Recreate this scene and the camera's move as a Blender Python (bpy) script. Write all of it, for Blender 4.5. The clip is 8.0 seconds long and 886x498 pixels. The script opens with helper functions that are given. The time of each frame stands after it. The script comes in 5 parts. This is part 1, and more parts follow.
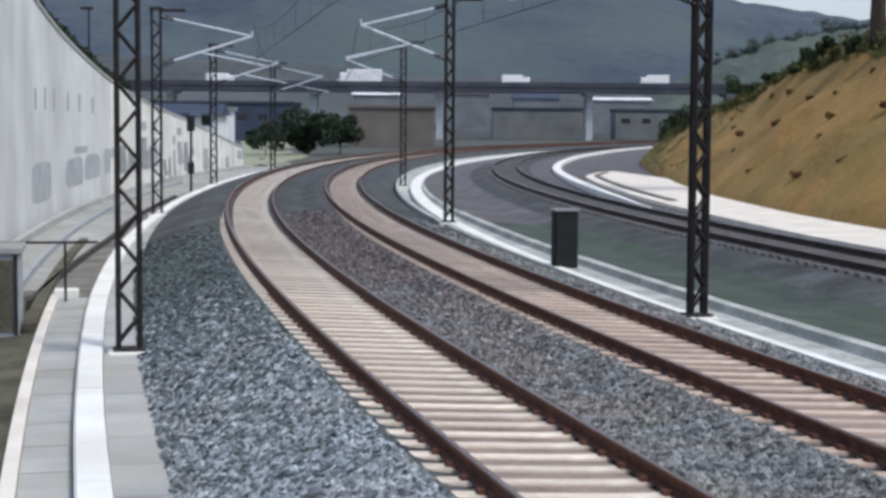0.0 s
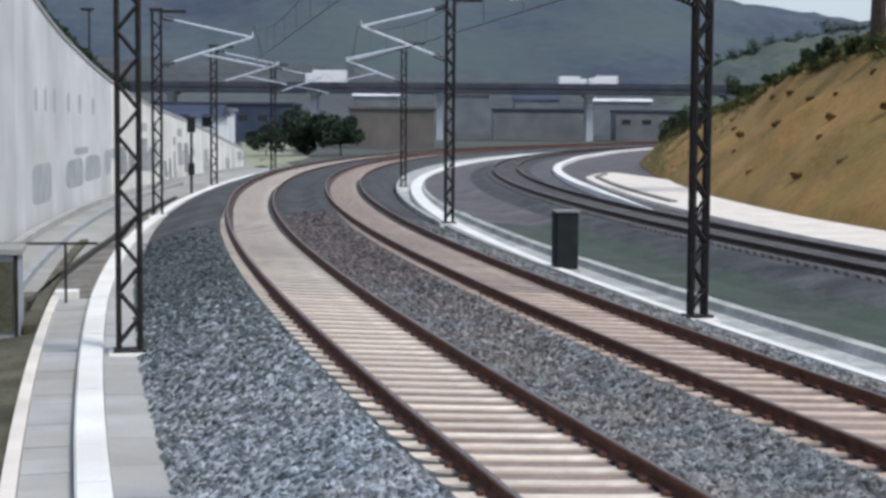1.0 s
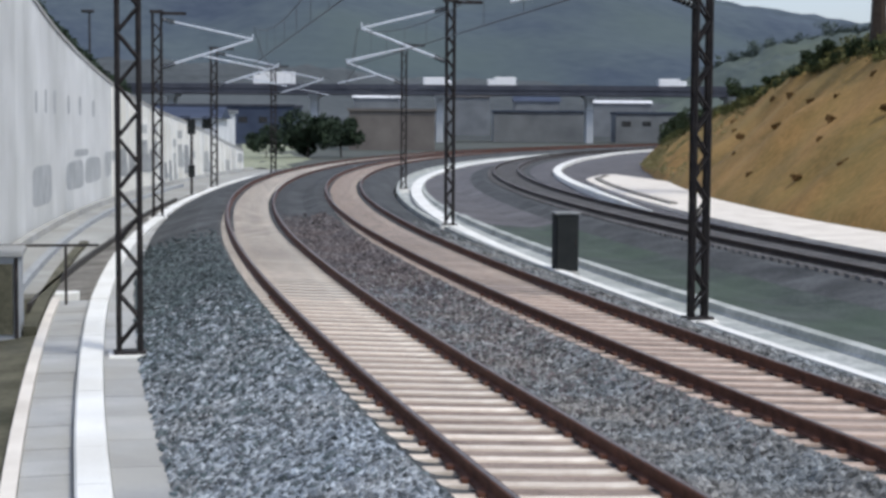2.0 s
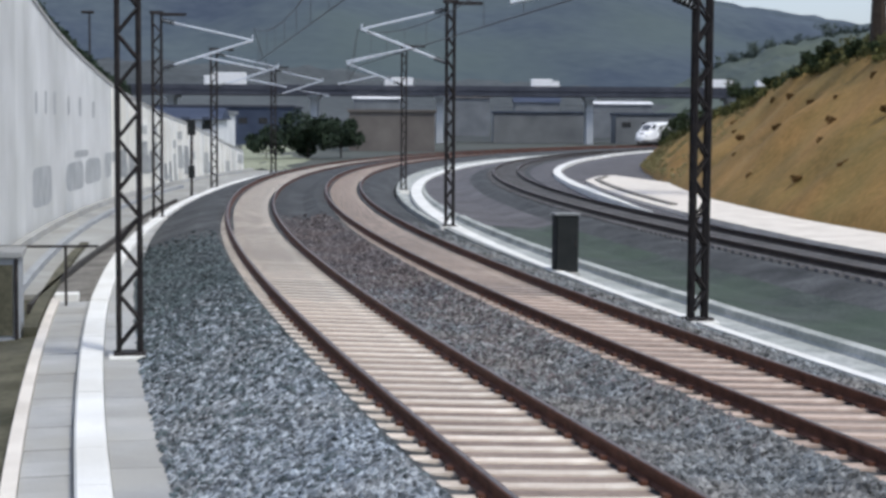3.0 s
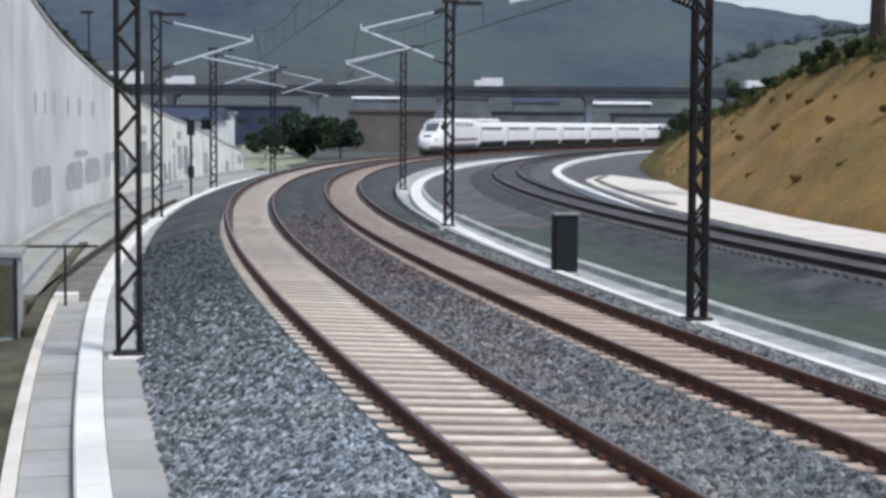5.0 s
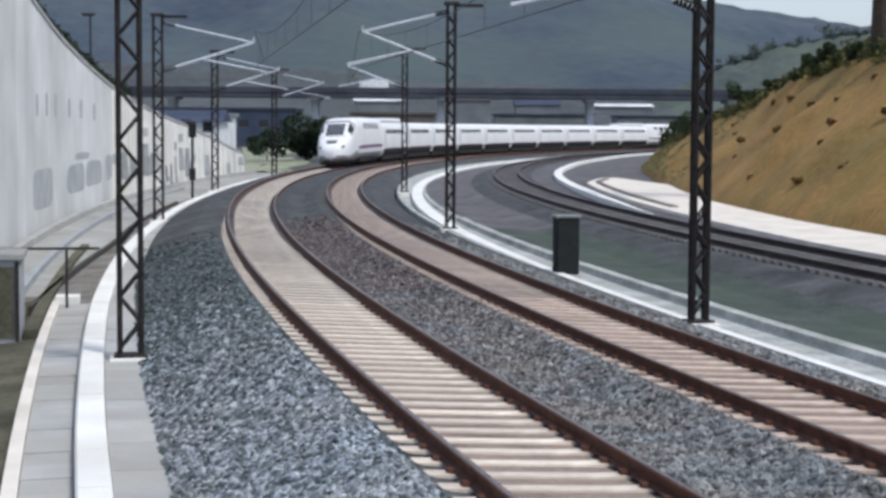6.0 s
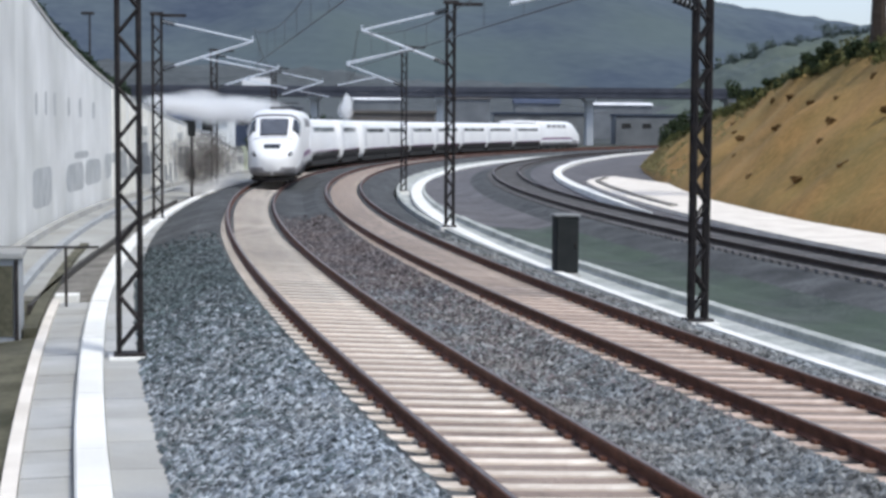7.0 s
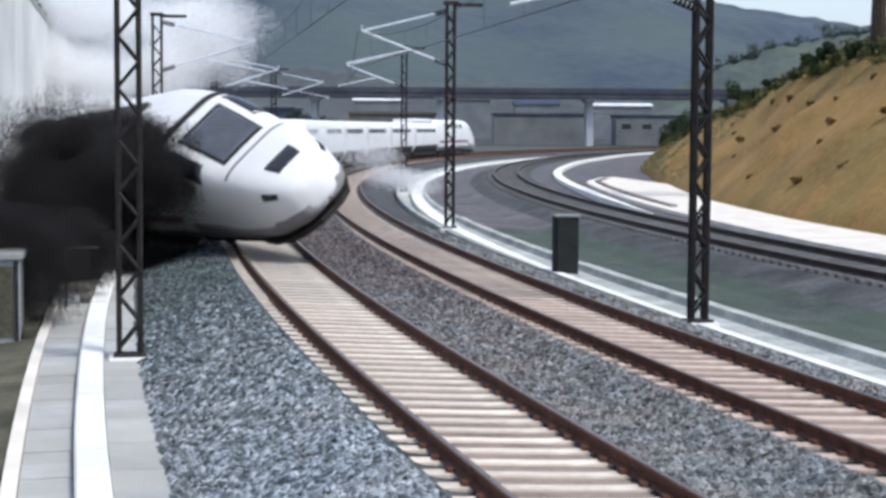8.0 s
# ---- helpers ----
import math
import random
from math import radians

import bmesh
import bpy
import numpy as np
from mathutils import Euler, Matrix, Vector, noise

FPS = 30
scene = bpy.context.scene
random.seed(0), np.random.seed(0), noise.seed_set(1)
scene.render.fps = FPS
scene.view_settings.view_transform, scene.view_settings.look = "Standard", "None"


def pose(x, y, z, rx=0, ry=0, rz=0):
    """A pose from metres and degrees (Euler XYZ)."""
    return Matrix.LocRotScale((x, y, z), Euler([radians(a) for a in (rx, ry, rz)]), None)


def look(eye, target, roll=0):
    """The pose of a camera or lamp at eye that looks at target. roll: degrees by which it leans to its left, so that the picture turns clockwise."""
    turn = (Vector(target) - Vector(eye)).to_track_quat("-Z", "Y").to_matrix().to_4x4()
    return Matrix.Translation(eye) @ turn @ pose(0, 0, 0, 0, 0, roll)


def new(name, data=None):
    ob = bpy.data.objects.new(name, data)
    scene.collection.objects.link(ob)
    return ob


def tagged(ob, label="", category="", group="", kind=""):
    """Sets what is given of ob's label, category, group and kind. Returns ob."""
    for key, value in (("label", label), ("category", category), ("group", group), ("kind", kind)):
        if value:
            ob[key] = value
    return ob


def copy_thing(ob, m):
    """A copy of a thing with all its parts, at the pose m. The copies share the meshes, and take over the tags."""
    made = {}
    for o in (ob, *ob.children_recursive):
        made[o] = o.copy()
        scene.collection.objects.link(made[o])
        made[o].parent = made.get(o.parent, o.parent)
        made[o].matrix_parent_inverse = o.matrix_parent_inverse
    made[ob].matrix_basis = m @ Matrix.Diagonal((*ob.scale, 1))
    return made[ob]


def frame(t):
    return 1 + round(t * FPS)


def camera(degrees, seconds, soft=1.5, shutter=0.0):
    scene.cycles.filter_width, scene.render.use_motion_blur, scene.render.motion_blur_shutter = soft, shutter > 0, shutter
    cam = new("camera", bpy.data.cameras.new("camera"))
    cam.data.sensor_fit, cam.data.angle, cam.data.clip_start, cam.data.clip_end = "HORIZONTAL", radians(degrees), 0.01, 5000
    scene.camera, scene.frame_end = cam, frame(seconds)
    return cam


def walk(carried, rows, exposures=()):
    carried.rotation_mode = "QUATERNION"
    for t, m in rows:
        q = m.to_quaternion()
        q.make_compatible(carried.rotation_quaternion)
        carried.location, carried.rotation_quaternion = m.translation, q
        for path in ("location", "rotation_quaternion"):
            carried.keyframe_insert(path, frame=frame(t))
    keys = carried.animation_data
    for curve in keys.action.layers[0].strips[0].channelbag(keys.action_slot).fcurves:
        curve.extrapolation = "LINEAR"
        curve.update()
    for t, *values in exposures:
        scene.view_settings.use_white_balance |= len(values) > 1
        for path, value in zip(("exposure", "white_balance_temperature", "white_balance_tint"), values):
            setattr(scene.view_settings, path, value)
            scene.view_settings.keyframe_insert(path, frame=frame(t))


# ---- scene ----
cam = camera(29.98, 8.0, soft=3.2, shutter=0.5)
EYE = (0.0, 0.0, 3.21)
FOCAL = 2927.0


def aim(dx, dy):
    """The camera's pose, turned by small amounts from its rest."""
    tilt, turn = radians(-4.385) + dy / FOCAL, -dx / FOCAL
    d = Vector((math.sin(turn) * math.cos(tilt), math.cos(turn) * math.cos(tilt), math.sin(tilt)))
    return look(EYE, Vector(EYE) + d * 10, 0.38)


walk(cam, [(t, aim(-dx, dy)) for t, dx, dy in (
    (0.0, 0.6, -2.0), (0.5, 0.0, -0.2), (1.0, 0.0, 0.0), (1.5, -0.4, 1.5), (3.0, -0.4, 5.0), (3.5, 0.6, 3.8),
    (4.0, 0.8, 3.8), (4.5, 1.6, 3.6), (6.0, -1.8, 9.0), (6.5, -1.2, 7.0), (7.0, -0.6, 6.8), (7.5, -0.6, 7.8), (8.0, -0.7, 8.0))],
     exposures=((0.0, 0.30, 6390, 7.5), (4.5, 0.30, 6390, 7.5), (6.5, 0.35, 6390, 7.5), (7.0, 0.50, 6320, 7.0), (7.5, 0.58, 6260, 7.0), (8.0, 0.58, 6260, 7.0)))

# ---- light ----
world = bpy.data.worlds.new("sky")
scene.world = world
world.use_nodes = True
wn = world.node_tree.nodes
sky = wn.new("ShaderNodeTexSky")
sky.sky_type = "NISHITA"
sky.sun_disc = False
sky.sun_elevation, sky.sun_rotation = radians(56), radians(130)
sky.dust_density, sky.air_density, sky.ozone_density = 2.0, 1.1, 3.5
wn["Background"].inputs["Strength"].default_value = 0.13
veil = wn.new("ShaderNodeMix")
veil.data_type = "RGBA"
veil.inputs[0].default_value = 0.4
veil.inputs[7].default_value = (5.2, 5.4, 6.6, 1)
world.node_tree.links.new(sky.outputs[0], veil.inputs[6])
world.node_tree.links.new(veil.outputs[2], wn["Background"].inputs["Color"])
sun = new("sun", bpy.data.lights.new("sun", "SUN"))
sun.data.energy, sun.data.angle, sun.data.color = 2.0, radians(12), (1.0, 0.95, 0.87)
sun.matrix_world = look((30, -25, 58), (0, 0, 0))


# ---- materials ----
def mat(name, a, b, scale=3.0, rough=0.8, metal=0.0, bump=0.2, fine=40.0, spread=0.0, spec=0.3, alpha=1.0, ramp=(0.35, 0.65), tint=None):
    """Two colours mixed by coarse and fine noise, with fine relief."""
    m = bpy.data.materials.new(name)
    m.use_nodes = True
    nt, n = m.node_tree, m.node_tree.nodes
    p = n["Principled BSDF"]
    co = n.new("ShaderNodeTexCoord")
    big, small = n.new("ShaderNodeTexNoise"), n.new("ShaderNodeTexNoise")
    big.inputs["Scale"].default_value, small.inputs["Scale"].default_value = scale, fine
    big.inputs["Detail"].default_value, small.inputs["Detail"].default_value = 5, 3
    nt.links.new(co.outputs["Object"], big.inputs["Vector"])
    nt.links.new(co.outputs["Object"], small.inputs["Vector"])
    add = n.new("ShaderNodeMix")
    add.inputs[0].default_value = 0.4
    nt.links.new(big.outputs[0], add.inputs[2])
    nt.links.new(small.outputs[0], add.inputs[3])
    cr = n.new("ShaderNodeValToRGB")
    cr.color_ramp.elements[0].position, cr.color_ramp.elements[1].position = ramp
    cr.color_ramp.elements[0].color, cr.color_ramp.elements[1].color = (*a, 1), (*b, 1)
    nt.links.new(add.outputs[0], cr.inputs[0])
    out = cr.outputs[0]
    if tint:
        hue, size, share = tint
        wide, blend = n.new("ShaderNodeTexNoise"), n.new("ShaderNodeMix")
        wide.inputs["Scale"].default_value, wide.inputs["Detail"].default_value = size, 4
        nt.links.new(co.outputs["Object"], wide.inputs["Vector"])
        patchy = n.new("ShaderNodeMapRange")
        patchy.inputs[1].default_value, patchy.inputs[2].default_value, patchy.inputs[4].default_value = 0.38, 0.64, share
        nt.links.new(wide.outputs[0], patchy.inputs[0])
        blend.data_type = "RGBA"
        nt.links.new(patchy.outputs[0], blend.inputs[0])
        nt.links.new(out, blend.inputs[6])
        blend.inputs[7].default_value = (*hue, 1)
        out = blend.outputs[2]
    if spread:
        geo, hsv = n.new("ShaderNodeObjectInfo" if spread < 1 else "ShaderNodeNewGeometry"), n.new("ShaderNodeHueSaturation")
        rnd = geo.outputs["Random"] if spread < 1 else geo.outputs["Random Per Island"]
        ma = n.new("ShaderNodeMapRange")
        w = spread if spread < 1 else spread - 1
        ma.inputs[3].default_value, ma.inputs[4].default_value = 1 - w, 1 + w
        nt.links.new(rnd, ma.inputs[0])
        nt.links.new(ma.outputs[0], hsv.inputs["Value"])
        nt.links.new(out, hsv.inputs["Color"])
        out = hsv.outputs[0]
    nt.links.new(out, p.inputs["Base Color"])
    p.inputs["Roughness"].default_value, p.inputs["Metallic"].default_value = rough, metal
    p.inputs["Specular IOR Level"].default_value = spec
    p.inputs["Alpha"].default_value = alpha
    if bump:
        bp = n.new("ShaderNodeBump")
        bp.inputs["Strength"].default_value, bp.inputs["Distance"].default_value = bump, 0.03
        nt.links.new(small.outputs[0], bp.inputs["Height"])
        nt.links.new(bp.outputs[0], p.inputs["Normal"])
    return m


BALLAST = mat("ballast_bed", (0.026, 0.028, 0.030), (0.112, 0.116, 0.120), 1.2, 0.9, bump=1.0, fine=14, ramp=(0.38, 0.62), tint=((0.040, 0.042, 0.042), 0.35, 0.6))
STONE = mat("ballast_stone", (0.112, 0.132, 0.156), (0.345, 0.380, 0.415), 4, 0.88, bump=0.3, spread=1.75, tint=((0.235, 0.225, 0.205), 0.5, 0.4))
# Darker than the nearer stones, strewn farther along the outer shoulder.
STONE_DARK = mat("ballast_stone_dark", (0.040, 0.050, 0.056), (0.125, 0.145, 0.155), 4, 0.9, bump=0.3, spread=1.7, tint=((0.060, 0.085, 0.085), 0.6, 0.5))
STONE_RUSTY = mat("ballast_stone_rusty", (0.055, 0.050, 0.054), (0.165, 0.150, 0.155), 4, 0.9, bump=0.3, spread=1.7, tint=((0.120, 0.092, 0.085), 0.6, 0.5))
STONE_DIRTY = mat("ballast_stone_grimy", (0.080, 0.090, 0.096), (0.235, 0.250, 0.258), 4, 0.9, bump=0.3, spread=1.75, tint=((0.20, 0.175, 0.15), 0.6, 0.5))
SLEEPER = mat("sleeper_concrete", (0.56, 0.475, 0.40), (0.85, 0.785, 0.69), 3.0, 0.85, spread=0.15, tint=((0.42, 0.305, 0.225), 0.5, 0.42))
SLEEPER_BROWN = mat("sleeper_rust_dusted", (0.40, 0.305, 0.25), (0.66, 0.555, 0.475), 3.0, 0.85, spread=0.14, tint=((0.33, 0.22, 0.165), 0.5, 0.5))
SLEEPER_OLD = mat("sleeper_stained", (0.075, 0.073, 0.075), (0.165, 0.160, 0.162), 2.0, 0.9, spread=0.2)
RUST = mat("rail_rust", (0.052, 0.021, 0.014), (0.145, 0.062, 0.040), 5, 0.72, 0.15)
STAINED_FILL = mat("rust_stained_ballast", (0.13, 0.10, 0.085), (0.33, 0.255, 0.215), 1.5, 0.95, bump=1.0, fine=16, tint=((0.36, 0.30, 0.26), 0.3, 0.5))
RAIL_DARK = mat("rail_dark", (0.018, 0.014, 0.013), (0.060, 0.044, 0.038), 5, 0.75, 0.15)
STEEL = mat("rail_head_steel", (0.16, 0.12, 0.10), (0.30, 0.25, 0.22), 8, 0.4, 0.8, bump=0.05)
GUTTER = mat("gutter_concrete", (0.15, 0.16, 0.165), (0.36, 0.37, 0.375), 0.9, 0.9, tint=((0.40, 0.40, 0.385), 0.5, 0.6))
DRAIN_PALE = mat("drain_silt", (0.25, 0.265, 0.26), (0.58, 0.59, 0.565), 0.8, 0.92, bump=0.4, fine=10, tint=((0.20, 0.225, 0.20), 0.7, 0.5))
CONCRETE = mat("concrete_grey", (0.29, 0.295, 0.295), (0.46, 0.462, 0.455), 0.8, 0.9, spread=0.08, tint=((0.34, 0.325, 0.285), 0.45, 0.55))
WHITE_CONCRETE = mat("concrete_white", (0.68, 0.675, 0.65), (0.86, 0.86, 0.835), 0.7, 0.85, tint=((0.60, 0.58, 0.52), 0.6, 0.4))
WALL = mat("wall_concrete", (0.59, 0.595, 0.59), (0.77, 0.775, 0.77), 0.35, 0.9, bump=0.1, spread=0.06, tint=((0.50, 0.51, 0.49), 0.22, 0.6))
GREY_AND_SHADE = mat("wall_grey_and_shade", (0.26, 0.275, 0.29), (0.40, 0.415, 0.43), 2.0, 0.9)
FADED_AND_SHADE = mat("wall_faded_and_shade", (0.34, 0.355, 0.365), (0.50, 0.515, 0.52), 1.2, 0.9)
PALE_PATH = mat("pale_concrete_path", (0.27, 0.27, 0.255), (0.44, 0.44, 0.42), 0.5, 0.9, tint=((0.25, 0.24, 0.21), 0.3, 0.5))
DIRT_PATH = mat("pale_path", (0.58, 0.53, 0.47), (0.80, 0.75, 0.68), 0.9, 0.95)
SOIL = mat("cutting_soil", (0.17, 0.105, 0.028), (0.40, 0.225, 0.075), 0.30, 0.95, bump=1.0, fine=3.5, tint=((0.20, 0.165, 0.052), 0.22, 0.4))
GRASS = mat("dry_grass", (0.03, 0.045, 0.02), (0.10, 0.11, 0.05), 0.15, 0.95, bump=0.5, fine=3)
VERGE = mat("weedy_earth", (0.045, 0.045, 0.028), (0.15, 0.14, 0.10), 0.9, 0.95, bump=0.7, fine=9)
GREY_GRAVEL = mat("grey_gravel", (0.065, 0.064, 0.071), (0.165, 0.160, 0.168), 0.7, 0.95, bump=0.8, fine=8, tint=((0.085, 0.078, 0.080), 0.3, 0.5))
DARK_BANK = mat("weedy_gravel", (0.026, 0.034, 0.032), (0.090, 0.105, 0.095), 0.7, 0.95, bump=0.8, fine=10, tint=((0.050, 0.075, 0.050), 0.4, 0.7))
MAST = mat("mast_steel", (0.012, 0.012, 0.014), (0.05, 0.042, 0.04), 5, 0.7, 0.3)
GALV = mat("galvanised_tube", (0.50, 0.54, 0.60), (0.72, 0.76, 0.82), 5, 0.5, 0.2, bump=0)
WIRE = mat("wire_copper", (0.04, 0.04, 0.045), (0.08, 0.08, 0.09), 5, 0.6, 0.4, bump=0)
BOX_PAINT = mat("cabinet_paint", (0.009, 0.011, 0.012), (0.022, 0.025, 0.025), 3, 0.85)
LEAF = mat("leaf", (0.012, 0.024, 0.008), (0.038, 0.055, 0.02), 0.8, 0.8, spread=1.4, bump=0)
SLOPE_GRASS = mat("slope_grass", (0.17, 0.155, 0.070), (0.27, 0.235, 0.115), 0.5, 0.9, spread=1.2, bump=0)
CREST_GRASS = mat("rough_grass", (0.05, 0.060, 0.018), (0.13, 0.125, 0.045), 0.5, 0.9, spread=1.4, bump=0)
TUFT = mat("dry_tuft", (0.10, 0.058, 0.021), (0.21, 0.118, 0.042), 1.0, 0.9, spread=1.3, bump=0)
LEAF_DARK = mat("leaf_dark", (0.012, 0.022, 0.014), (0.035, 0.055, 0.03), 0.8, 0.85, spread=1.4, bump=0)
BARK = mat("bark", (0.02, 0.016, 0.012), (0.06, 0.045, 0.035), 4, 0.95)
TRAIN_WHITE = mat("train_white_paint", (0.70, 0.70, 0.71), (0.82, 0.82, 0.82), 0.5, 0.35, bump=0.02, spec=0.5)
TRAIN_DOOR = mat("train_door_paint", (0.50, 0.50, 0.52), (0.60, 0.60, 0.62), 1, 0.45, bump=0.02)
TRAIN_GREY = mat("train_grey", (0.16, 0.16, 0.17), (0.26, 0.26, 0.27), 1, 0.6, bump=0.05)
TRAIN_PURPLE = mat("train_purple_stripe", (0.12, 0.03, 0.12), (0.16, 0.04, 0.15), 1, 0.4, bump=0)
UNDER = mat("underframe_black", (0.010, 0.010, 0.010), (0.035, 0.03, 0.028), 3, 0.8)
SCREEN = mat("windscreen_glass", (0.05, 0.055, 0.065), (0.08, 0.085, 0.10), 2, 0.06, bump=0, spec=1.0)
GLASS = mat("dark_glazing", (0.012, 0.013, 0.016), (0.02, 0.022, 0.026), 2, 0.12, bump=0, spec=0.6)
# Distance haze is mixed into this woodland colour as blue-grey.
FAR_HILL = mat("hazed_hill_woods", (0.038, 0.053, 0.080), (0.080, 0.102, 0.124), 0.012, 1.0, bump=0, fine=0.12, tint=((0.066, 0.090, 0.082), 0.006, 0.6))
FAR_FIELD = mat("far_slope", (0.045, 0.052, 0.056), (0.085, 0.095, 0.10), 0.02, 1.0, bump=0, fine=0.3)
EARTH = mat("trodden_earth", (0.10, 0.094, 0.083), (0.25, 0.235, 0.21), 1.1, 0.95, bump=0.6, fine=9)
MEADOW = mat("pale_meadow", (0.17, 0.19, 0.125), (0.33, 0.34, 0.25), 0.08, 1.0, bump=0.3, fine=0.6)
ROOF_DIRT = mat("roof_equipment_grime", (0.02, 0.02, 0.021), (0.06, 0.058, 0.056), 2, 0.8)
SKIRT_GREY = mat("train_skirt_grey", (0.20, 0.195, 0.20), (0.30, 0.29, 0.30), 1, 0.5, bump=0.03)
EDGING = mat("dark_edging", (0.03, 0.028, 0.026), (0.075, 0.07, 0.065), 2.0, 0.9)
# The spur's two greens are paled to imitate haze in the air.
SPUR_GREEN = mat("hazed_spur_grass", (0.055, 0.073, 0.080), (0.105, 0.126, 0.110), 0.03, 1.0, bump=0, fine=0.3, tint=((0.095, 0.115, 0.085), 0.02, 0.6))
WOODS = mat("hazed_leaves", (0.050, 0.070, 0.066), (0.105, 0.130, 0.108), 0.3, 1.0, bump=0)
FIELD = mat("far_field", (0.045, 0.052, 0.045), (0.095, 0.10, 0.09), 0.02, 1.0, bump=0, fine=0.3)
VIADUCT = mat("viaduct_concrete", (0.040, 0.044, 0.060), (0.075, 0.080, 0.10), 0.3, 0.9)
PIER = mat("pier_concrete", (0.36, 0.38, 0.41), (0.50, 0.52, 0.55), 0.5, 0.9)
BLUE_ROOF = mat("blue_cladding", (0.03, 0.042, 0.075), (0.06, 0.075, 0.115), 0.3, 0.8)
HALL = mat("hall_cladding", (0.13, 0.14, 0.155), (0.22, 0.235, 0.25), 0.2, 0.9)
BRICK_BROWN = mat("brown_render", (0.105, 0.092, 0.086), (0.175, 0.158, 0.145), 0.3, 0.9)
HOUSE_WHITE = mat("house_white", (0.55, 0.56, 0.58), (0.76, 0.77, 0.79), 0.5, 0.9)
VAN_WHITE = mat("vehicle_white", (0.78, 0.78, 0.79), (0.84, 0.84, 0.85), 1, 0.4, bump=0)


# ---- the line's plan: arc length s, offset to its right, height ----
def centre_line():
    step = 0.5
    s = np.arange(0, 680, step)
    u = np.minimum(s, 290) / 100
    k = 0.0016796 + 0.0032365 * u - 0.0035943 * u ** 2 + 0.0017575 * u ** 3 - 0.00031583 * u ** 4
    k = np.where(s > 285, 1 / 420, k)
    th = -0.247410 + np.concatenate([[0], np.cumsum(k[:-1]) * step])
    x = 3.41606 + np.concatenate([[0], np.cumsum(np.sin(th[:-1])) * step])
    y = 6.0 + np.concatenate([[0], np.cumsum(np.cos(th[:-1])) * step])
    return s, x, y, th


LS, LX, LY, LT = centre_line()


def at(s, off=0.0, z=0.0):
    """The point at arc length s, off metres to the right of the first track's middle."""
    if s < 0:
        x, y, th = LX[0] + s * math.sin(LT[0]), LY[0] + s * math.cos(LT[0]), LT[0]
    else:
        x, y, th = np.interp(s, LS, LX), np.interp(s, LS, LY), np.interp(s, LS, LT)
    return Vector((x + off * math.cos(th), y - off * math.sin(th), z))


def heading(s):
    return float(np.interp(s, LS, LT))


def frame_at(s, off, z=0.0, lean=0.0):
    """A pose with y along the line away from the camera, x to its right."""
    return Matrix.Translation(at(s, off, z)) @ Matrix.Rotation(-heading(s), 4, "Z") @ Matrix.Rotation(lean, 4, "Y")


# ---- building helpers ----
def mesh_of(name, bm, material, smooth=False):
    bmesh.ops.recalc_face_normals(bm, faces=bm.faces)
    me = bpy.data.meshes.new(name)
    bm.to_mesh(me)
    bm.free()
    me.materials.append(material)
    if smooth:
        me.polygons.foreach_set("use_smooth", [True] * len(me.polygons))
    return me


def part(name, bm, material, parent=None, label="", smooth=False, m=None):
    me = bm if isinstance(bm, bpy.types.Mesh) else mesh_of(name, bm, material, smooth)
    ob = new(name, me)
    ob.parent = parent
    if m is not None:
        ob.matrix_basis = m
    return tagged(ob, label)


def thing(name, label, category, group="", kind="", m=None):
    ob = new(name)
    ob.empty_display_size = 0.3
    if m is not None:
        ob.matrix_basis = m
    return tagged(ob, label, category, group, kind)


def box(bm, x0, x1, y0, y1, z0, z1, bevel=0.0):
    made = bmesh.ops.create_cube(bm, size=1.0)["verts"]
    for v in made:
        v.co = Vector((x0 + (v.co.x + 0.5) * (x1 - x0), y0 + (v.co.y + 0.5) * (y1 - y0), z0 + (v.co.z + 0.5) * (z1 - z0)))
    if bevel:
        es = {e for v in made for e in v.link_edges}
        bmesh.ops.bevel(bm, geom=list(es), offset=bevel, segments=2, affect="EDGES", profile=0.5)
    return bm


def rod(bm, a, b, r, sides=6, r2=None):
    a, b = Vector(a), Vector(b)
    d = b - a
    m = Matrix.Translation((a + b) / 2) @ d.to_track_quat("Z", "Y").to_matrix().to_4x4()
    bmesh.ops.create_cone(bm, cap_ends=True, segments=sides, radius1=r, radius2=r if r2 is None else r2, depth=d.length, matrix=m)
    return bm


def sweep(profile, s0, s1, step=2.0, closed=True, bm=None):
    """A profile of (offset, height) drawn along the line. The profile may be a function of s."""
    bm = bm or bmesh.new()
    rows = []
    n = max(1, int(math.ceil((s1 - s0) / step)))
    for i in range(n + 1):
        s = s0 + (s1 - s0) * i / n
        pr = profile(s) if callable(profile) else profile
        rows.append([bm.verts.new(at(s, o, z)) for o, z in pr])
    m = len(rows[0])
    for a, b in zip(rows, rows[1:]):
        for j in range(m if closed else m - 1):
            bm.faces.new((a[j], a[(j + 1) % m], b[(j + 1) % m], b[j]))
    if closed:
        bm.faces.new(rows[0])
        bm.faces.new(rows[-1])
    return bm


def quads(name, verts, faces, material, smooth=False):
    me = bpy.data.meshes.new(name)
    me.from_pydata(verts, [], faces)
    me.materials.append(material)
    if smooth:
        me.polygons.foreach_set("use_smooth", [True] * len(me.polygons))
    return me


OFF2, OFF3 = 4.068, 13.95
CANT = 0.084
LEAN = math.atan(CANT / 1.74)

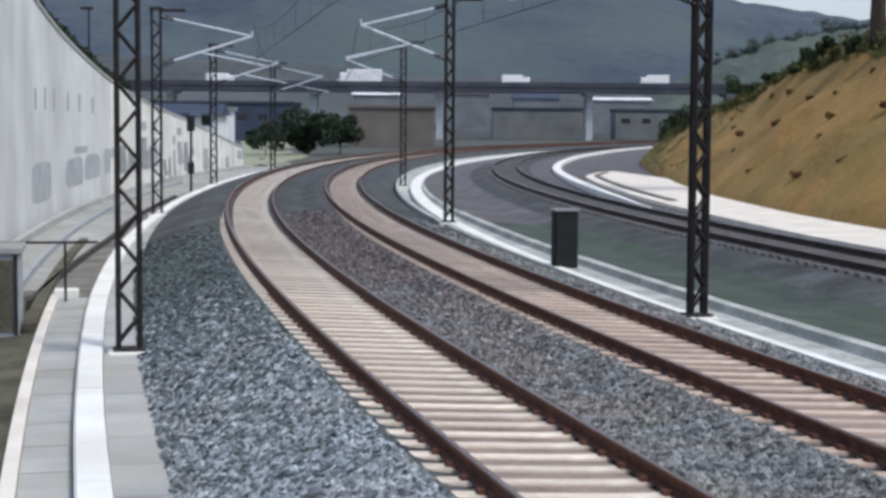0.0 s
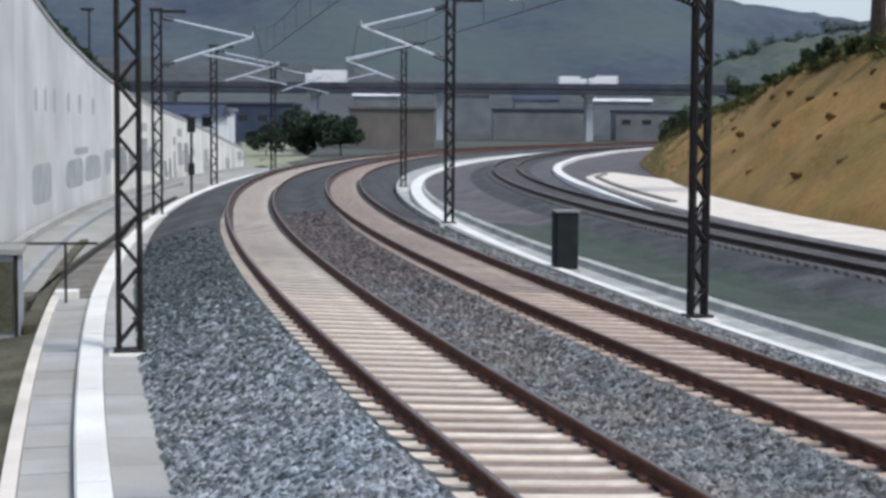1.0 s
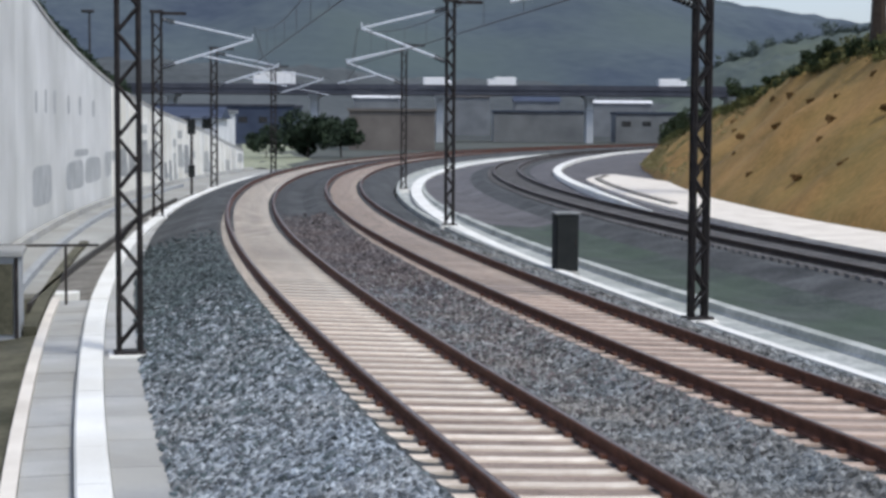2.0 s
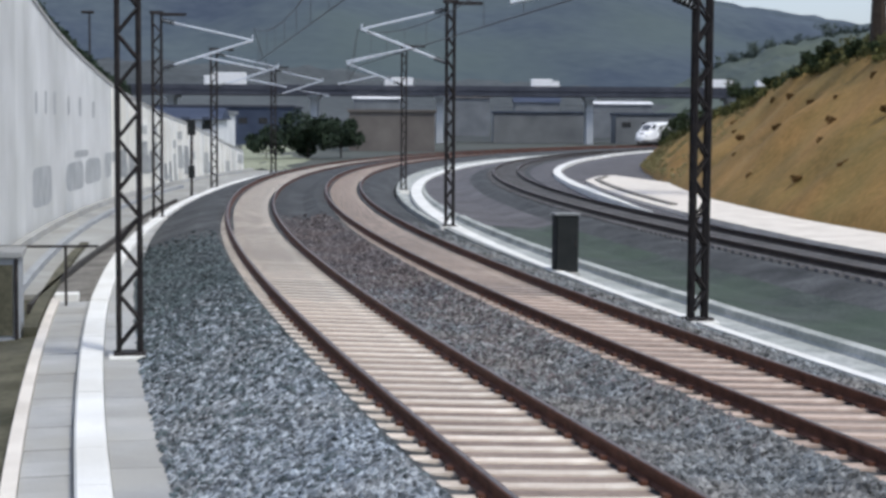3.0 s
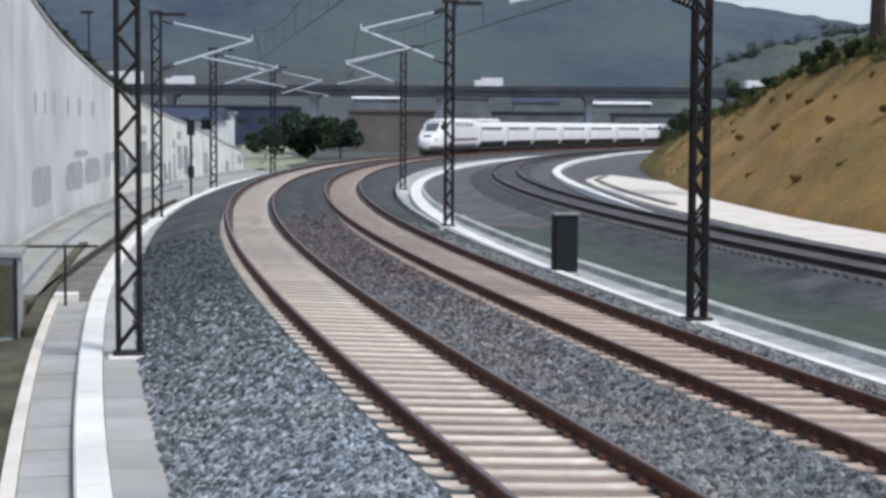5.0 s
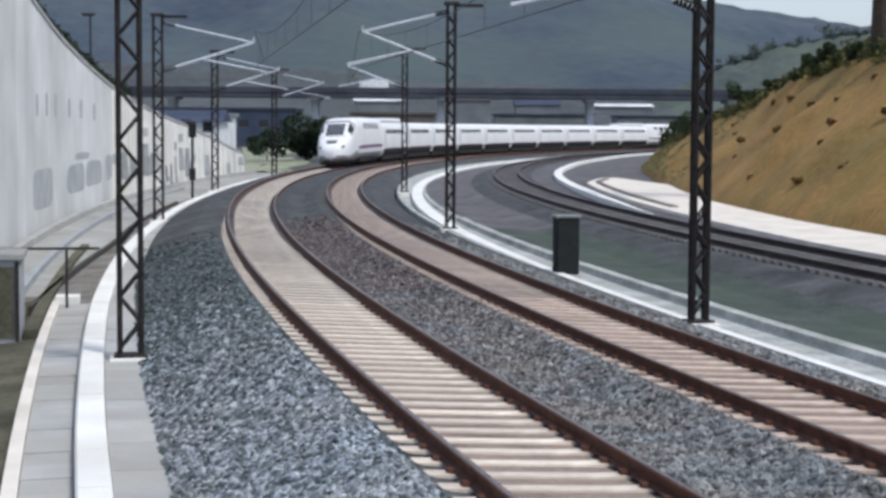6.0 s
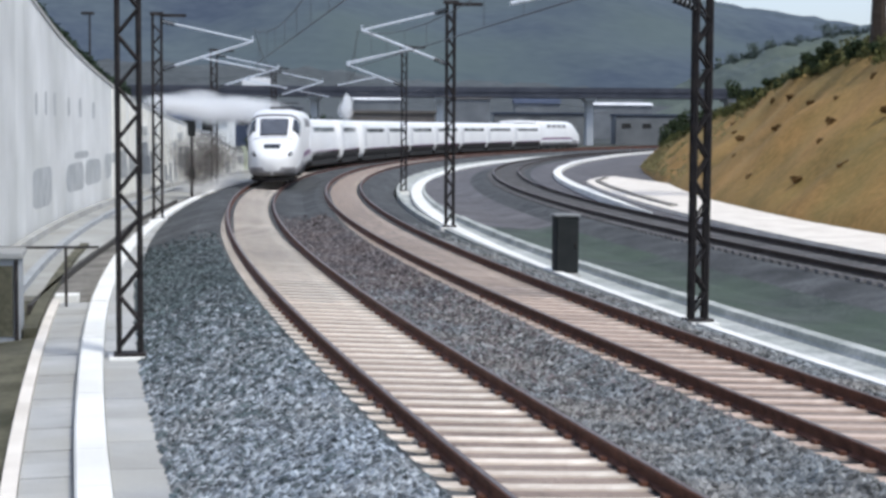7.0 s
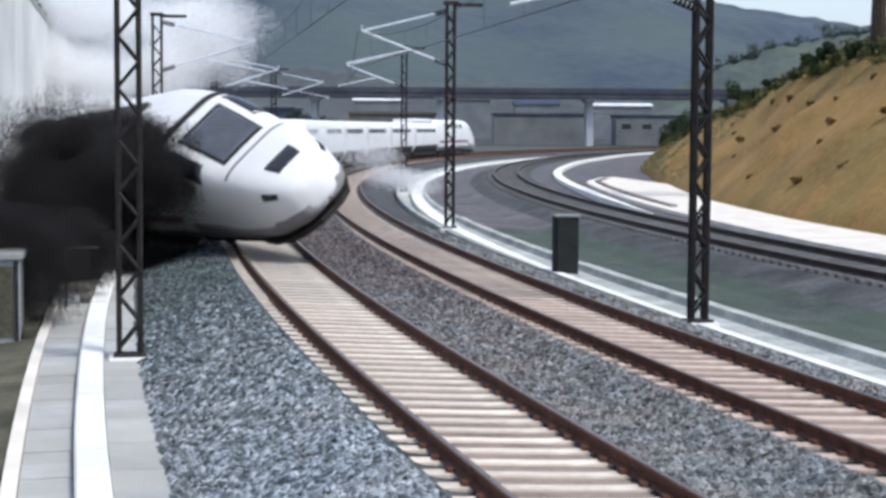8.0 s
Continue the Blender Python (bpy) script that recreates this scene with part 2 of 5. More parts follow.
# ---- ground, ballast, paved strips ----
def ground_sheet():
    bm = bmesh.new()
    xs = [-3000, -900, -300, -120, -40, 0, 40, 120, 300, 900, 3000]
    ys = [-600, -100, 0, 60, 130, 220, 320, 500, 900, 1800, 4200]
    g = [[bm.verts.new((x, y, -1.0)) for x in xs] for y in ys]
    for a, b in zip(g, g[1:]):
        for i in range(len(xs) - 1):
            bm.faces.new((a[i], a[i + 1], b[i + 1], b[i]))
    tagged(part("ground", bm, FIELD), "flat dull green ground reaching the horizon", "ground", kind="structure")


ground_sheet()

def bed_profile(s):
    """The bed's cross-section; farther along it is heaped over the sleeper ends."""
    w = 0.030 * max(0.0, min(1.0, (s - 8) / 48))
    m = 0.029 * max(0.0, min(1.0, (s - 16) / 22))
    h = 0.024 * max(0.0, min(1.0, (s - 34) / 20))
    rows = [(-3.38, -1.1), (-3.36, -0.60), (-2.9, -0.42), (-1.9, -0.115 + w)]
    for c in (0.0, OFF2):
        rows += [(c - 1.42, -0.058 + 0.3 * w), (c - 1.24, -0.058 + 0.3 * w), (c - 1.14, -0.095 + 1.15 * w), (c - 0.98, -0.115 + 1.3 * w), (c - 0.74, -0.135 + m + h), (c - 0.60, -0.142 + m), (c, -0.170 + m),
                 (c + 0.60, -0.200 + m), (c + 0.74, -0.200 + m + h), (c + 0.98, -0.160 + 0.75 * w), (c + 1.38, -0.172 + 1.2 * w)]
        if c == 0.0:
            rows.append((2.1, -0.24))
    return rows + [(6.2, -0.34), (6.75, -0.62), (6.8, -1.1)]


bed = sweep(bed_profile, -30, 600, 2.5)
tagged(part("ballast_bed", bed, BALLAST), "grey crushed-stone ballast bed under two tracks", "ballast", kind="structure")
for c in (0.0, OFF2):
    fill = sweep(lambda s: [(c - 0.80, -0.118 - 0.09), (c - 0.80, -0.118), (c, -0.157), (c + 0.80, -0.196), (c + 0.80, -0.196 - 0.09)], -25, 300, 2.5)
    tagged(part("ballast_fill", fill, STAINED_FILL), "rust-stained brown ballast between the rails", "ballast", kind="structure")
bed3 = sweep([(11.3, -1.1), (11.4, -0.5), (12.3, -0.26), (13.95, -0.22), (15.3, -0.26), (15.7, -0.34), (15.8, -1.1)], -10, 600, 3)
tagged(part("ballast_bed_side", bed3, BALLAST), "grey ballast bed under the single side track", "ballast", kind="structure")
bank = sweep([(8.6, -1.1), (8.62, -0.52), (9.6, -0.62), (10.6, -0.66), (11.5, -0.48), (11.6, -1.1)], -10, 56, 3)
bank2 = sweep([(8.6, -1.1), (8.62, -0.51), (9.6, -0.61), (10.6, -0.65), (11.5, -0.47), (11.6, -1.1)], 56, 600, 3)
tagged(part("gravel_strip", bank2, GREY_GRAVEL), "grey gravel strip between the curving tracks", "gravel", kind="structure")
tagged(part("gravel_bank", bank, DARK_BANK), "dark weedy gravel strip between the tracks", "gravel bank", kind="structure")
gut = sweep([(6.9, -1.1), (6.9, -0.48), (7.1, -0.48), (7.2, -0.66), (8.3, -0.64), (8.4, -0.52), (8.6, -0.52), (8.6, -1.1)], -10, 260, 2.5)
tagged(part("drain_channel", gut, DRAIN_PALE), "shallow pale silted concrete drainage channel beside the tracks", "drain", kind="structure")
def drain_edge(s):
    o = float(np.interp(s, [0, 25, 40, 54, 76, 92, 126, 160, 260], [6.85, 6.85, 6.95, 7.05, 7.5, 7.8, 8.4, 8.6, 8.6]))
    w = float(np.interp(s, [0, 35, 60, 260], [0.17, 0.24, 0.55, 0.9]))
    return [(o, -0.6), (o, -0.44), (o + w, -0.44), (o + w, -0.6)]


lip = sweep(drain_edge, -10, 260, 2.5)
outer = sweep(lambda s: [(8.34, -0.66), (8.34, -0.47), (8.62 + 0.05 * noise.noise(Vector((s * 0.4, 0, 0))), -0.47), (8.70, -0.66)], -10, 62, 1.0)
tagged(part("drain_kerb", outer, DRAIN_PALE), "pale weathered outer edge of the drainage channel", "kerb", kind="structure")
tagged(part("drain_kerb", lip, WHITE_CONCRETE), "white concrete kerb of the drainage channel", "kerb", kind="structure")


def kerb_off(s):
    return float(np.interp(s, [0, 15, 30, 45, 60, 85, 110, 130], [-4.10, -4.08, -4.0, -3.78, -3.45, -3.25, -3.4, -3.5]))


slab = sweep(lambda s: [(kerb_off(s) - 0.02, -1.1), (kerb_off(s) - 0.02, -0.615), (-3.36, -0.625), (-3.36, -1.1)] if s < 62 else
             [(kerb_off(s) - 0.02, -1.1), (kerb_off(s) - 0.02, -0.575), (kerb_off(s) + 0.05, -0.585), (kerb_off(s) + 0.05, -1.1)], -10, 61, 1.5)
slab_bed = part("walkway_slab", slab, GUTTER)
tagged(slab_bed, "grey concrete walkway slab edging the ballast", "walkway", kind="structure")
kerb = sweep(lambda s: [(kerb_off(s) - 0.38, -1.1), (kerb_off(s) - 0.37, -0.55), (kerb_off(s) - 0.35, -0.53), (kerb_off(s) - 0.03, -0.53), (kerb_off(s) - 0.01, -0.55), (kerb_off(s) - 0.01, -1.1)], -10, 130, 1.5)
kerb_bed = part("kerb_white", kerb, CONCRETE)
tagged(kerb_bed, "white-painted concrete kerb along the walkway", "kerb", kind="structure")
chan = sweep(lambda s: [(-5.05, -1.1), (-5.05, -0.70), (kerb_off(s) - 0.38, -0.68), (kerb_off(s) - 0.38, -1.1)], -10, 31.6, 1.6)
trough_bed = part("cable_trough", chan, GUTTER)
tagged(trough_bed, "grey concrete trough covers beside the kerb", "trough", kind="structure")
edge = sweep([(-5.22, -1.1), (-5.22, -0.60), (-5.05, -0.60), (-5.05, -1.1)], -10, 31.6, 1.6)
tagged(part("trough_edge", edge, DIRT_PATH), "pale concrete edging strip", "kerb", kind="structure")
verge = sweep([(-7.5, -1.2), (-7.5, -0.72), (-6.4, -0.86), (-5.22, -0.72), (-5.22, -1.2)], -10, 33, 2)
tagged(part("verge", verge, VERGE), "dull weedy earth verge beside the trough", "verge", kind="structure")


def earth_off(s):
    return float(np.interp(s, [29, 41, 49, 62, 75, 130], [-5.6, -4.95, -4.52, -4.42, -4.22, -4.15]))


earth = sweep(lambda s: [(earth_off(s), -1.15), (earth_off(s), -0.70), (kerb_off(s) - 0.6, -0.66), (kerb_off(s) - 0.38, -0.64), (kerb_off(s) - 0.38, -1.15)], 31.6, 130, 2)
tagged(part("earth_strip", earth, EARTH), "brown-grey trodden earth strip beside the kerb", "earth", kind="structure")
rim = sweep(lambda s: [(earth_off(s) - 0.13, -1.15), (earth_off(s) - 0.12, -0.56), (earth_off(s) - 0.02, -0.56), (earth_off(s), -1.15)], 30, 78, 2)
tagged(part("earth_edging", rim, EDGING), "dark raised strip along the earth strip's edge", "kerb", kind="structure")
path_left = sweep(lambda s: [(-7.5, -1.2), (-7.5, -0.64), (earth_off(s) - 0.05, -0.68), (earth_off(s) - 0.05, -1.2)], 33, 132, 2)
tagged(part("path_left", path_left, PALE_PATH), "pale concrete path at the foot of the wall", "path", kind="structure")
foot = sweep([(-7.3, -0.7), (-7.3, -0.42), (-7.05, -0.42), (-7.05, -0.7)], 36, 130, 2)
tagged(part("wall_footing", foot, CONCRETE), "grey concrete footing along the wall", "footing", kind="structure")
low = sweep([(-6.15, -0.7), (-6.15, -0.5), (-5.95, -0.5), (-5.95, -0.7)], 30, 95, 2)
tagged(part("path_kerb", low, GREY_AND_SHADE), "low grey kerb dividing the pale path", "kerb", kind="structure")


def path_edges(s):
    return (float(np.interp(s, [0, 40, 55, 68, 95, 104], [15.9, 15.8, 16.4, 17.0, 18.3, 20.0])),
            float(np.interp(s, [0, 40, 50, 68, 90, 104], [18.6, 18.8, 19.1, 20.4, 22.6, 21.0])))


pr = sweep(lambda s: [(path_edges(s)[0], -1.1), (path_edges(s)[0], -0.05), (path_edges(s)[1], 0.0), (path_edges(s)[1], -1.1)], -10, 104, 2)
tagged(part("path_right", pr, DIRT_PATH), "bright pale service path at the foot of the cutting", "path", kind="structure")
joint = sweep(lambda s: [(path_edges(s)[0] + 0.55, -0.3), (path_edges(s)[0] + 0.55, 0.03), (path_edges(s)[0] + 0.85, 0.03), (path_edges(s)[0] + 0.85, -0.3)], 62, 101, 2)
tagged(part("path_joint", joint, EARTH), "dark earth joint between the pale path and its kerb", "joint", kind="structure")
shoulder = sweep(lambda s: [(15.7, -1.1), (15.7, -0.3), (16.6, -0.2), (26, -0.2), (26, -1.1)], 20, 600, 3)
tagged(part("shoulder", shoulder, GREY_GRAVEL), "grey gravel shoulder beside the side track", "shoulder", kind="structure")


def inner_kerb(s):
    o = float(np.interp(s, [40, 61, 92, 110, 138, 175, 221], [15.3, 15.6, 16.7, 17.2, 18.2, 18.8, 17.5]))
    w, top = (float(np.interp(s, [58, 66, 78], v)) for v in ((0.06, 0.28, 0.55), (-0.12, -0.02, 0.03)))
    return [(o, -0.3), (o, top), (o + w, top), (o + w, -0.3)]


tagged(part("side_kerb", sweep(inner_kerb, 58, 225, 2.5), WHITE_CONCRETE), "white concrete gutter edge curving round the side track", "kerb", kind="structure")


# Added strip that stands in for the shaded bank of the channel.
shade_strip = sweep([(-5.50, -0.8), (-5.50, -0.56), (-5.26, -0.56), (-5.26, -0.8)], 26, 48, 2)
tagged(part("bank_shade_strip", shade_strip, VERGE), "dull raised strip beside the path, added for a shadowed bank", "drain", kind="structure")

# ---- cutting slope ----
def slope_foot(s):
    return float(np.interp(s, [0, 40, 50, 68, 90, 112, 150, 640], [18.5, 18.7, 19.0, 20.3, 22.5, 24.0, 25, 25]))


def crest_height(s):
    return float(np.interp(s, [0, 40, 55, 62, 66, 70, 74, 78, 88, 98, 106, 112, 118, 130, 640],
                           [7.5, 6.6, 6.3, 6.35, 6.4, 6.45, 6.3, 5.95, 4.9, 4.05, 3.5, 3.1, 2.6, 1.8, 1.0]))


def on_slope(s, share):
    """A pose on the cutting: share 0 at its foot, 1 at its crest."""
    z = crest_height(s) * share
    return frame_at(s, slope_foot(s) + z / math.tan(radians(43)), z - 0.12)


def cutting():
    bm = bmesh.new()
    rows = []
    ts = [0, 0.05, 0.12, 0.2, 0.3, 0.4, 0.5, 0.6, 0.7, 0.8, 0.9, 1.0, 1.1, 1.4, 2.5, 5.0]
    s = 10.0
    while s < 640:
        base = slope_foot(s)
        crest = crest_height(s)
        run = crest / math.tan(radians(43))
        row = []
        for t in ts:
            o = base + run * t
            z = crest * min(t, 1.0) + (0.02 * (t - 1) if t > 1 else 0) - 0.02
            if 0 < t:
                q = at(s, o, z)
                w = min(1, t * 4)
                z += w * (0.45 * noise.noise(q * 0.22) + 0.12 * noise.noise(q * 0.9) + 0.05 * noise.noise(q * 2.3))
                o += w * 0.5 * noise.noise(q * 0.3 + Vector((9, 2, 5)))
            row.append(bm.verts.new(at(s, o, z - (0.3 if t == 0 else 0))))
        rows.append(row)
        s += 1.0 if s < 200 else 6.0
    for a, b in zip(rows, rows[1:]):
        for j in range(len(ts) - 1):
            bm.faces.new((a[j], a[j + 1], b[j + 1], b[j]))
    tagged(part("cutting_slope", bm, SOIL, smooth=True), "steep ochre earth cutting with sparse grass", "slope", kind="structure")


cutting()


# ---- retaining wall in precast panels ----
def wall_top(s):
    return float(np.interp(s, [30, 54.5, 61.5, 70, 82.5, 96, 106.5, 117.5, 128.5], [9.9, 7.41, 6.68, 5.91, 4.77, 3.83, 3.15, 2.12, 0.89]))


def painted(core, off, s0, s1, z0, z1, material):
    """A rounded patch of paint, a few millimetres proud of the wall."""
    bm = bmesh.new()
    sm, zm, hs, hz = (s0 + s1) / 2, (z0 + z1) / 2, (s1 - s0) / 2, (z1 - z0) / 2
    ring = []
    for i in range(20):
        a = i * math.tau / 20
        u, w = (math.copysign(abs(f) ** 0.45, f) for f in (math.cos(a), math.sin(a)))
        k = 1 + 0.12 * noise.noise(Vector((s0 + u, z0 + w, 1.7)))
        ring.append((sm + hs * u * k, zm + hz * w * k))
    front = [bm.verts.new(at(s, off + 0.004, z)) for s, z in ring]
    back = [bm.verts.new(at(s, off - 0.012, z)) for s, z in ring]
    bm.faces.new(front)
    bm.faces.new(list(reversed(back)))
    for i in range(20):
        bm.faces.new((front[i], back[i], back[(i + 1) % 20], front[(i + 1) % 20]))
    part("painted_patch", bm, material, core, "faded grey painted patch")


def retaining_wall():
    core = part("wall_left", sweep(lambda s: [(-8.1, -1.2), (-8.1, wall_top(s) - 0.05), (-7.66, wall_top(s) - 0.05), (-7.66, -1.2)], 30, 129, 1.5), GREY_AND_SHADE)
    tagged(core, "tall white concrete retaining wall stepping down along the curve", "wall", kind="structure")
    s = 30.0
    while s < 127.5:
        e = min(s + 2.4, 128.5)
        p = sweep(lambda q: [(-7.68, -0.9), (-7.68, wall_top(q)), (-7.60, wall_top(q)), (-7.60, -0.9)], s + 0.02, e - 0.02, 2.4)
        part("panel", p, WALL, core)
        s = e
    part("coping", sweep(lambda q: [(-8.2, wall_top(q)), (-8.2, wall_top(q) + 0.14), (-7.55, wall_top(q) + 0.14), (-7.55, wall_top(q))], 30, 128.5, 2.4), CONCRETE, core)
    rng = random.Random(9)
    s = 79.0
    while s < 127.5:
        foot, wide = rng.uniform(-0.75, 0.5), rng.uniform(0.25, 0.55)
        head = min(foot + rng.uniform(0.9, 1.9), wall_top(s) - 0.35)
        part("pilaster", sweep(lambda q: [(-7.6, -0.8), (-7.6, wall_top(q) - 0.1), (-7.3, wall_top(q) - 0.25), (-7.22, -0.8)], s, s + 0.6, 0.6), WHITE_CONCRETE, core)
        # Grey stretches paint in the shadows and dark gaps between pilasters.
        if rng.random() < 0.72:
            part("shaded_pilaster", sweep([(-7.6, foot), (-7.6, head), (-7.29, head), (-7.21, foot)], s - 0.04, s + wide, wide + 0.04), GREY_AND_SHADE if rng.random() < 0.6 else FADED_AND_SHADE, core, "grey stretch of pilaster, coloured as shadow")
        if wall_top(s) - head > 1.4 and rng.random() < 0.35:
            part("shaded_pilaster", sweep([(-7.6, head + 0.4), (-7.6, head + 0.9), (-7.29, head + 0.9), (-7.29, head + 0.4)], s - 0.04, s + 0.3, 0.34), FADED_AND_SHADE, core, "paler grey pilaster patch, coloured as shadow")
        s += rng.choice((1.8, 2.4, 2.4, 3.0))
    for s0, s1, z0, z1 in ((53.5, 59.2, 0.15, 1.6), (63.8, 69.4, 0.3, 1.55), (69.9, 75.2, 0.4, 1.6), (76.6, 78.8, 0.5, 1.75), (66.5, 71.0, 1.7, 2.0),
                           (54.6, 55.2, 3.5, 4.3), (57.4, 58.0, 3.5, 4.4), (60.0, 60.8, 3.5, 4.4), (64.4, 65.0, 3.5, 4.3), (68.0, 68.8, 3.5, 4.3), (72.4, 73.2, 3.4, 4.2)):
        painted(core, -7.596, s0, s1, z0, z1, FADED_AND_SHADE)


retaining_wall()


upper = sweep(lambda s: [(-8.12, -1.1), (-8.12, wall_top(s) - 0.2), (-14, wall_top(s) - 0.1), (-45, wall_top(s) + 0.2), (-46, -1.1)], 25, 129, 3)
tagged(part("upper_ground", upper, GRASS), "dark grassy ground retained behind the wall", "ground", kind="structure")


def street_lamp():
    m = thing("street_lamp", "slim grey street lamp on the ground behind the wall", "street lamp", m=Matrix.Translation((-19.4, 91, 4.2)))
    part("pole", rod(bmesh.new(), (0, 0, 0), (0, 0, 5.0), 0.07, 8, 0.05), MAST, m)
    bm = bmesh.new()
    box(bm, -0.45, 0.25, -0.14, 0.14, 4.95, 5.1, 0.04)
    part("lamp_head", bm, MAST, m)


# ---- tracks ----
def sleeper_mesh(material):
    bm = bmesh.new()
    prof = [(-1.3, 0.15, 0.0), (-0.95, 0.15, 0.0), (-0.5, 0.125, -0.012), (0.5, 0.125, -0.012), (0.95, 0.15, 0.0), (1.3, 0.15, 0.0)]
    rows = []
    for x, w, dz in prof:
        rows.append([bm.verts.new(c) for c in ((x, -w, -0.2), (x, -w + 0.02, dz), (x, w - 0.02, dz), (x, w, -0.2))])
    for a, b in zip(rows, rows[1:]):
        for j in range(4):
            bm.faces.new((a[j], a[(j + 1) % 4], b[(j + 1) % 4], b[j]))
    bm.faces.new(rows[0])
    bm.faces.new(rows[-1])
    return mesh_of("sleeper", bm, material)


RAIL_PROFILE = [(-0.07, -0.16), (-0.07, -0.148), (-0.012, -0.128), (-0.010, -0.045), (-0.036, -0.035), (-0.036, -0.006), (-0.030, 0.0),
                (0.030, 0.0), (0.036, -0.006), (0.036, -0.035), (0.010, -0.045), (0.012, -0.128), (0.07, -0.148), (0.07, -0.16)]


def track(label, off, cant, s_from, s_to, count, group, tie=SLEEPER, rust=RUST):
    tr = thing("railway_track", label, "railway track", group)
    lean = math.atan(cant / 1.74)
    for side, zt in ((-0.87, cant), (0.87, 0.0)):
        rail = part("rail", sweep([(off + side + x * 1.15, zt + z) for x, z in RAIL_PROFILE], s_from, s_to, 2.0), rust, tr, "rust-brown steel rail" if rust is RUST else "dark steel rail")
        part("running_band", sweep([(off + side - 0.024, zt + 0.001), (off + side - 0.024, zt + 0.004), (off + side + 0.024, zt + 0.004), (off + side + 0.024, zt + 0.001)], s_from, s_to, 2.0), STEEL, rail, "worn bright running band")
    me = sleeper_mesh(tie)
    clip = mesh_of("rail_clip", box(bmesh.new(), -0.035, 0.035, -0.06, 0.06, 0.0, 0.045), RUST)
    rest_v, rest_f = [], []
    src = [v.co.copy() for v in me.vertices]
    fs = [tuple(p.vertices) for p in me.polygons]
    n, s = 0, s_from + 0.3
    while s < s_to:
        m = frame_at(s, off, cant / 2 - 0.165, lean)
        if 5 < s and n < count:
            sl = part("sleeper", me, SLEEPER, tr, m=m)
            if s < (26 if off < 10 else 0):
                for x in (-0.98, -0.76, 0.76, 0.98):
                    part("rail_clip", clip, RUST, sl, m=Matrix.Translation((x, 0, 0)))
            n += 1
        else:
            k = len(rest_v)
            rest_v.extend(m @ c for c in src)
            rest_f.extend(tuple(i + k for i in f) for f in fs)
        s += 0.6
    far = part("distant_sleeper", quads("distant_sleeper", rest_v, rest_f, tie), tie, tr)
    tagged(far, "concrete sleepers running into the distance", kind="stuff")


track("rust-railed track on pale concrete sleepers, outer of the pair", 0.0, CANT, -25, 420, 200, "main line tracks")
track("rust-railed track on pale concrete sleepers, inner of the pair", OFF2, CANT, -25, 420, 200, "main line tracks", SLEEPER_BROWN)
track("single dark-railed side track below the cutting", OFF3, 0.0, 0, 420, 120, "side tracks", SLEEPER_OLD, RAIL_DARK)


def stones(name, label, s0, s1, count, o0, o1, surf, seed, stone, fade_in=False, size=(0.034, 0.088)):
    """Loose crushed stones strewn over a bed, as one joined mesh."""
    rng = np.random.RandomState(seed)
    base = np.array([(1, 0, 0), (-1, 0, 0), (0, 1, 0), (0, -1, 0), (0, 0, 1), (0, 0, -1)], float)
    tri = np.array([(0, 2, 4), (2, 1, 4), (1, 3, 4), (3, 0, 4), (2, 0, 5), (1, 2, 5), (3, 1, 5), (0, 3, 5)])
    q = rng.rand(count)
    s = s0 + (s1 - s0) * rng.beta(1.9, 2.6, count) if fade_in else s1 - (s1 - s0) * q ** 0.42
    o = o0 + (o1 - o0) * rng.rand(count)
    z = np.interp(o, *surf)
    th, cx, cy = np.interp(s, LS, LT), np.interp(s, LS, LX), np.interp(s, LS, LY)
    cx, cy = cx + o * np.cos(th), cy - o * np.sin(th)
    r = size[0] + (size[1] - size[0]) * rng.rand(count) ** 1.6
    v = base[None] * (0.65 + 0.6 * rng.rand(count, 6, 1)) * r[:, None, None]
    v[:, :, 2] *= 0.8
    a = rng.rand(count) * 6.28
    c, d = np.cos(a)[:, None], np.sin(a)[:, None]
    x, y = v[:, :, 0] * c - v[:, :, 1] * d, v[:, :, 0] * d + v[:, :, 1] * c
    tilt = (rng.rand(count, 1) - 0.5) * 1.6
    y, zz = y * np.cos(tilt) - v[:, :, 2] * np.sin(tilt), y * np.sin(tilt) + v[:, :, 2] * np.cos(tilt)
    verts = np.stack([x + cx[:, None], y + cy[:, None], zz + (z + 0.25 * r)[:, None]], -1).reshape(-1, 3)
    faces = (tri[None] + 6 * np.arange(count)[:, None, None]).reshape(-1, 3)
    ob = part(name, quads(name, verts.tolist(), faces.tolist(), stone), stone)
    tagged(ob, label, "ballast stones", kind="stuff")


BED_SURF = ([-3.38, -2.9, -1.9, -1.46, -1.30, -1.2, 0, 0.98, 1.38, 2.1, 2.62, 2.77, 2.87, 4.07, 5.05, 5.45, 6.2, 6.75],
            [-0.60, -0.42, -0.115, -0.068, -0.070, -0.12, -0.15, -0.162, -0.172, -0.22, -0.068, -0.070, -0.12, -0.15, -0.162, -0.172, -0.32, -0.62])
stones("ballast_stones", "loose grey crushed stones on the outer ballast shoulder", 5, 29, 27000, -3.45, -1.33, BED_SURF, 1, STONE)
stones("ballast_stones", "dark crushed stones farther along the outer shoulder", 7, 47, 19000, -3.45, -1.28, BED_SURF, 4, STONE_DARK, True)
stones("ballast_stones", "loose grey crushed stones between the two tracks", 6, 34, 23000, 1.0, 2.73, BED_SURF, 2, STONE_DIRTY)
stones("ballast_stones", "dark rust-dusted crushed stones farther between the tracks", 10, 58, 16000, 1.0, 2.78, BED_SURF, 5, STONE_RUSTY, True)
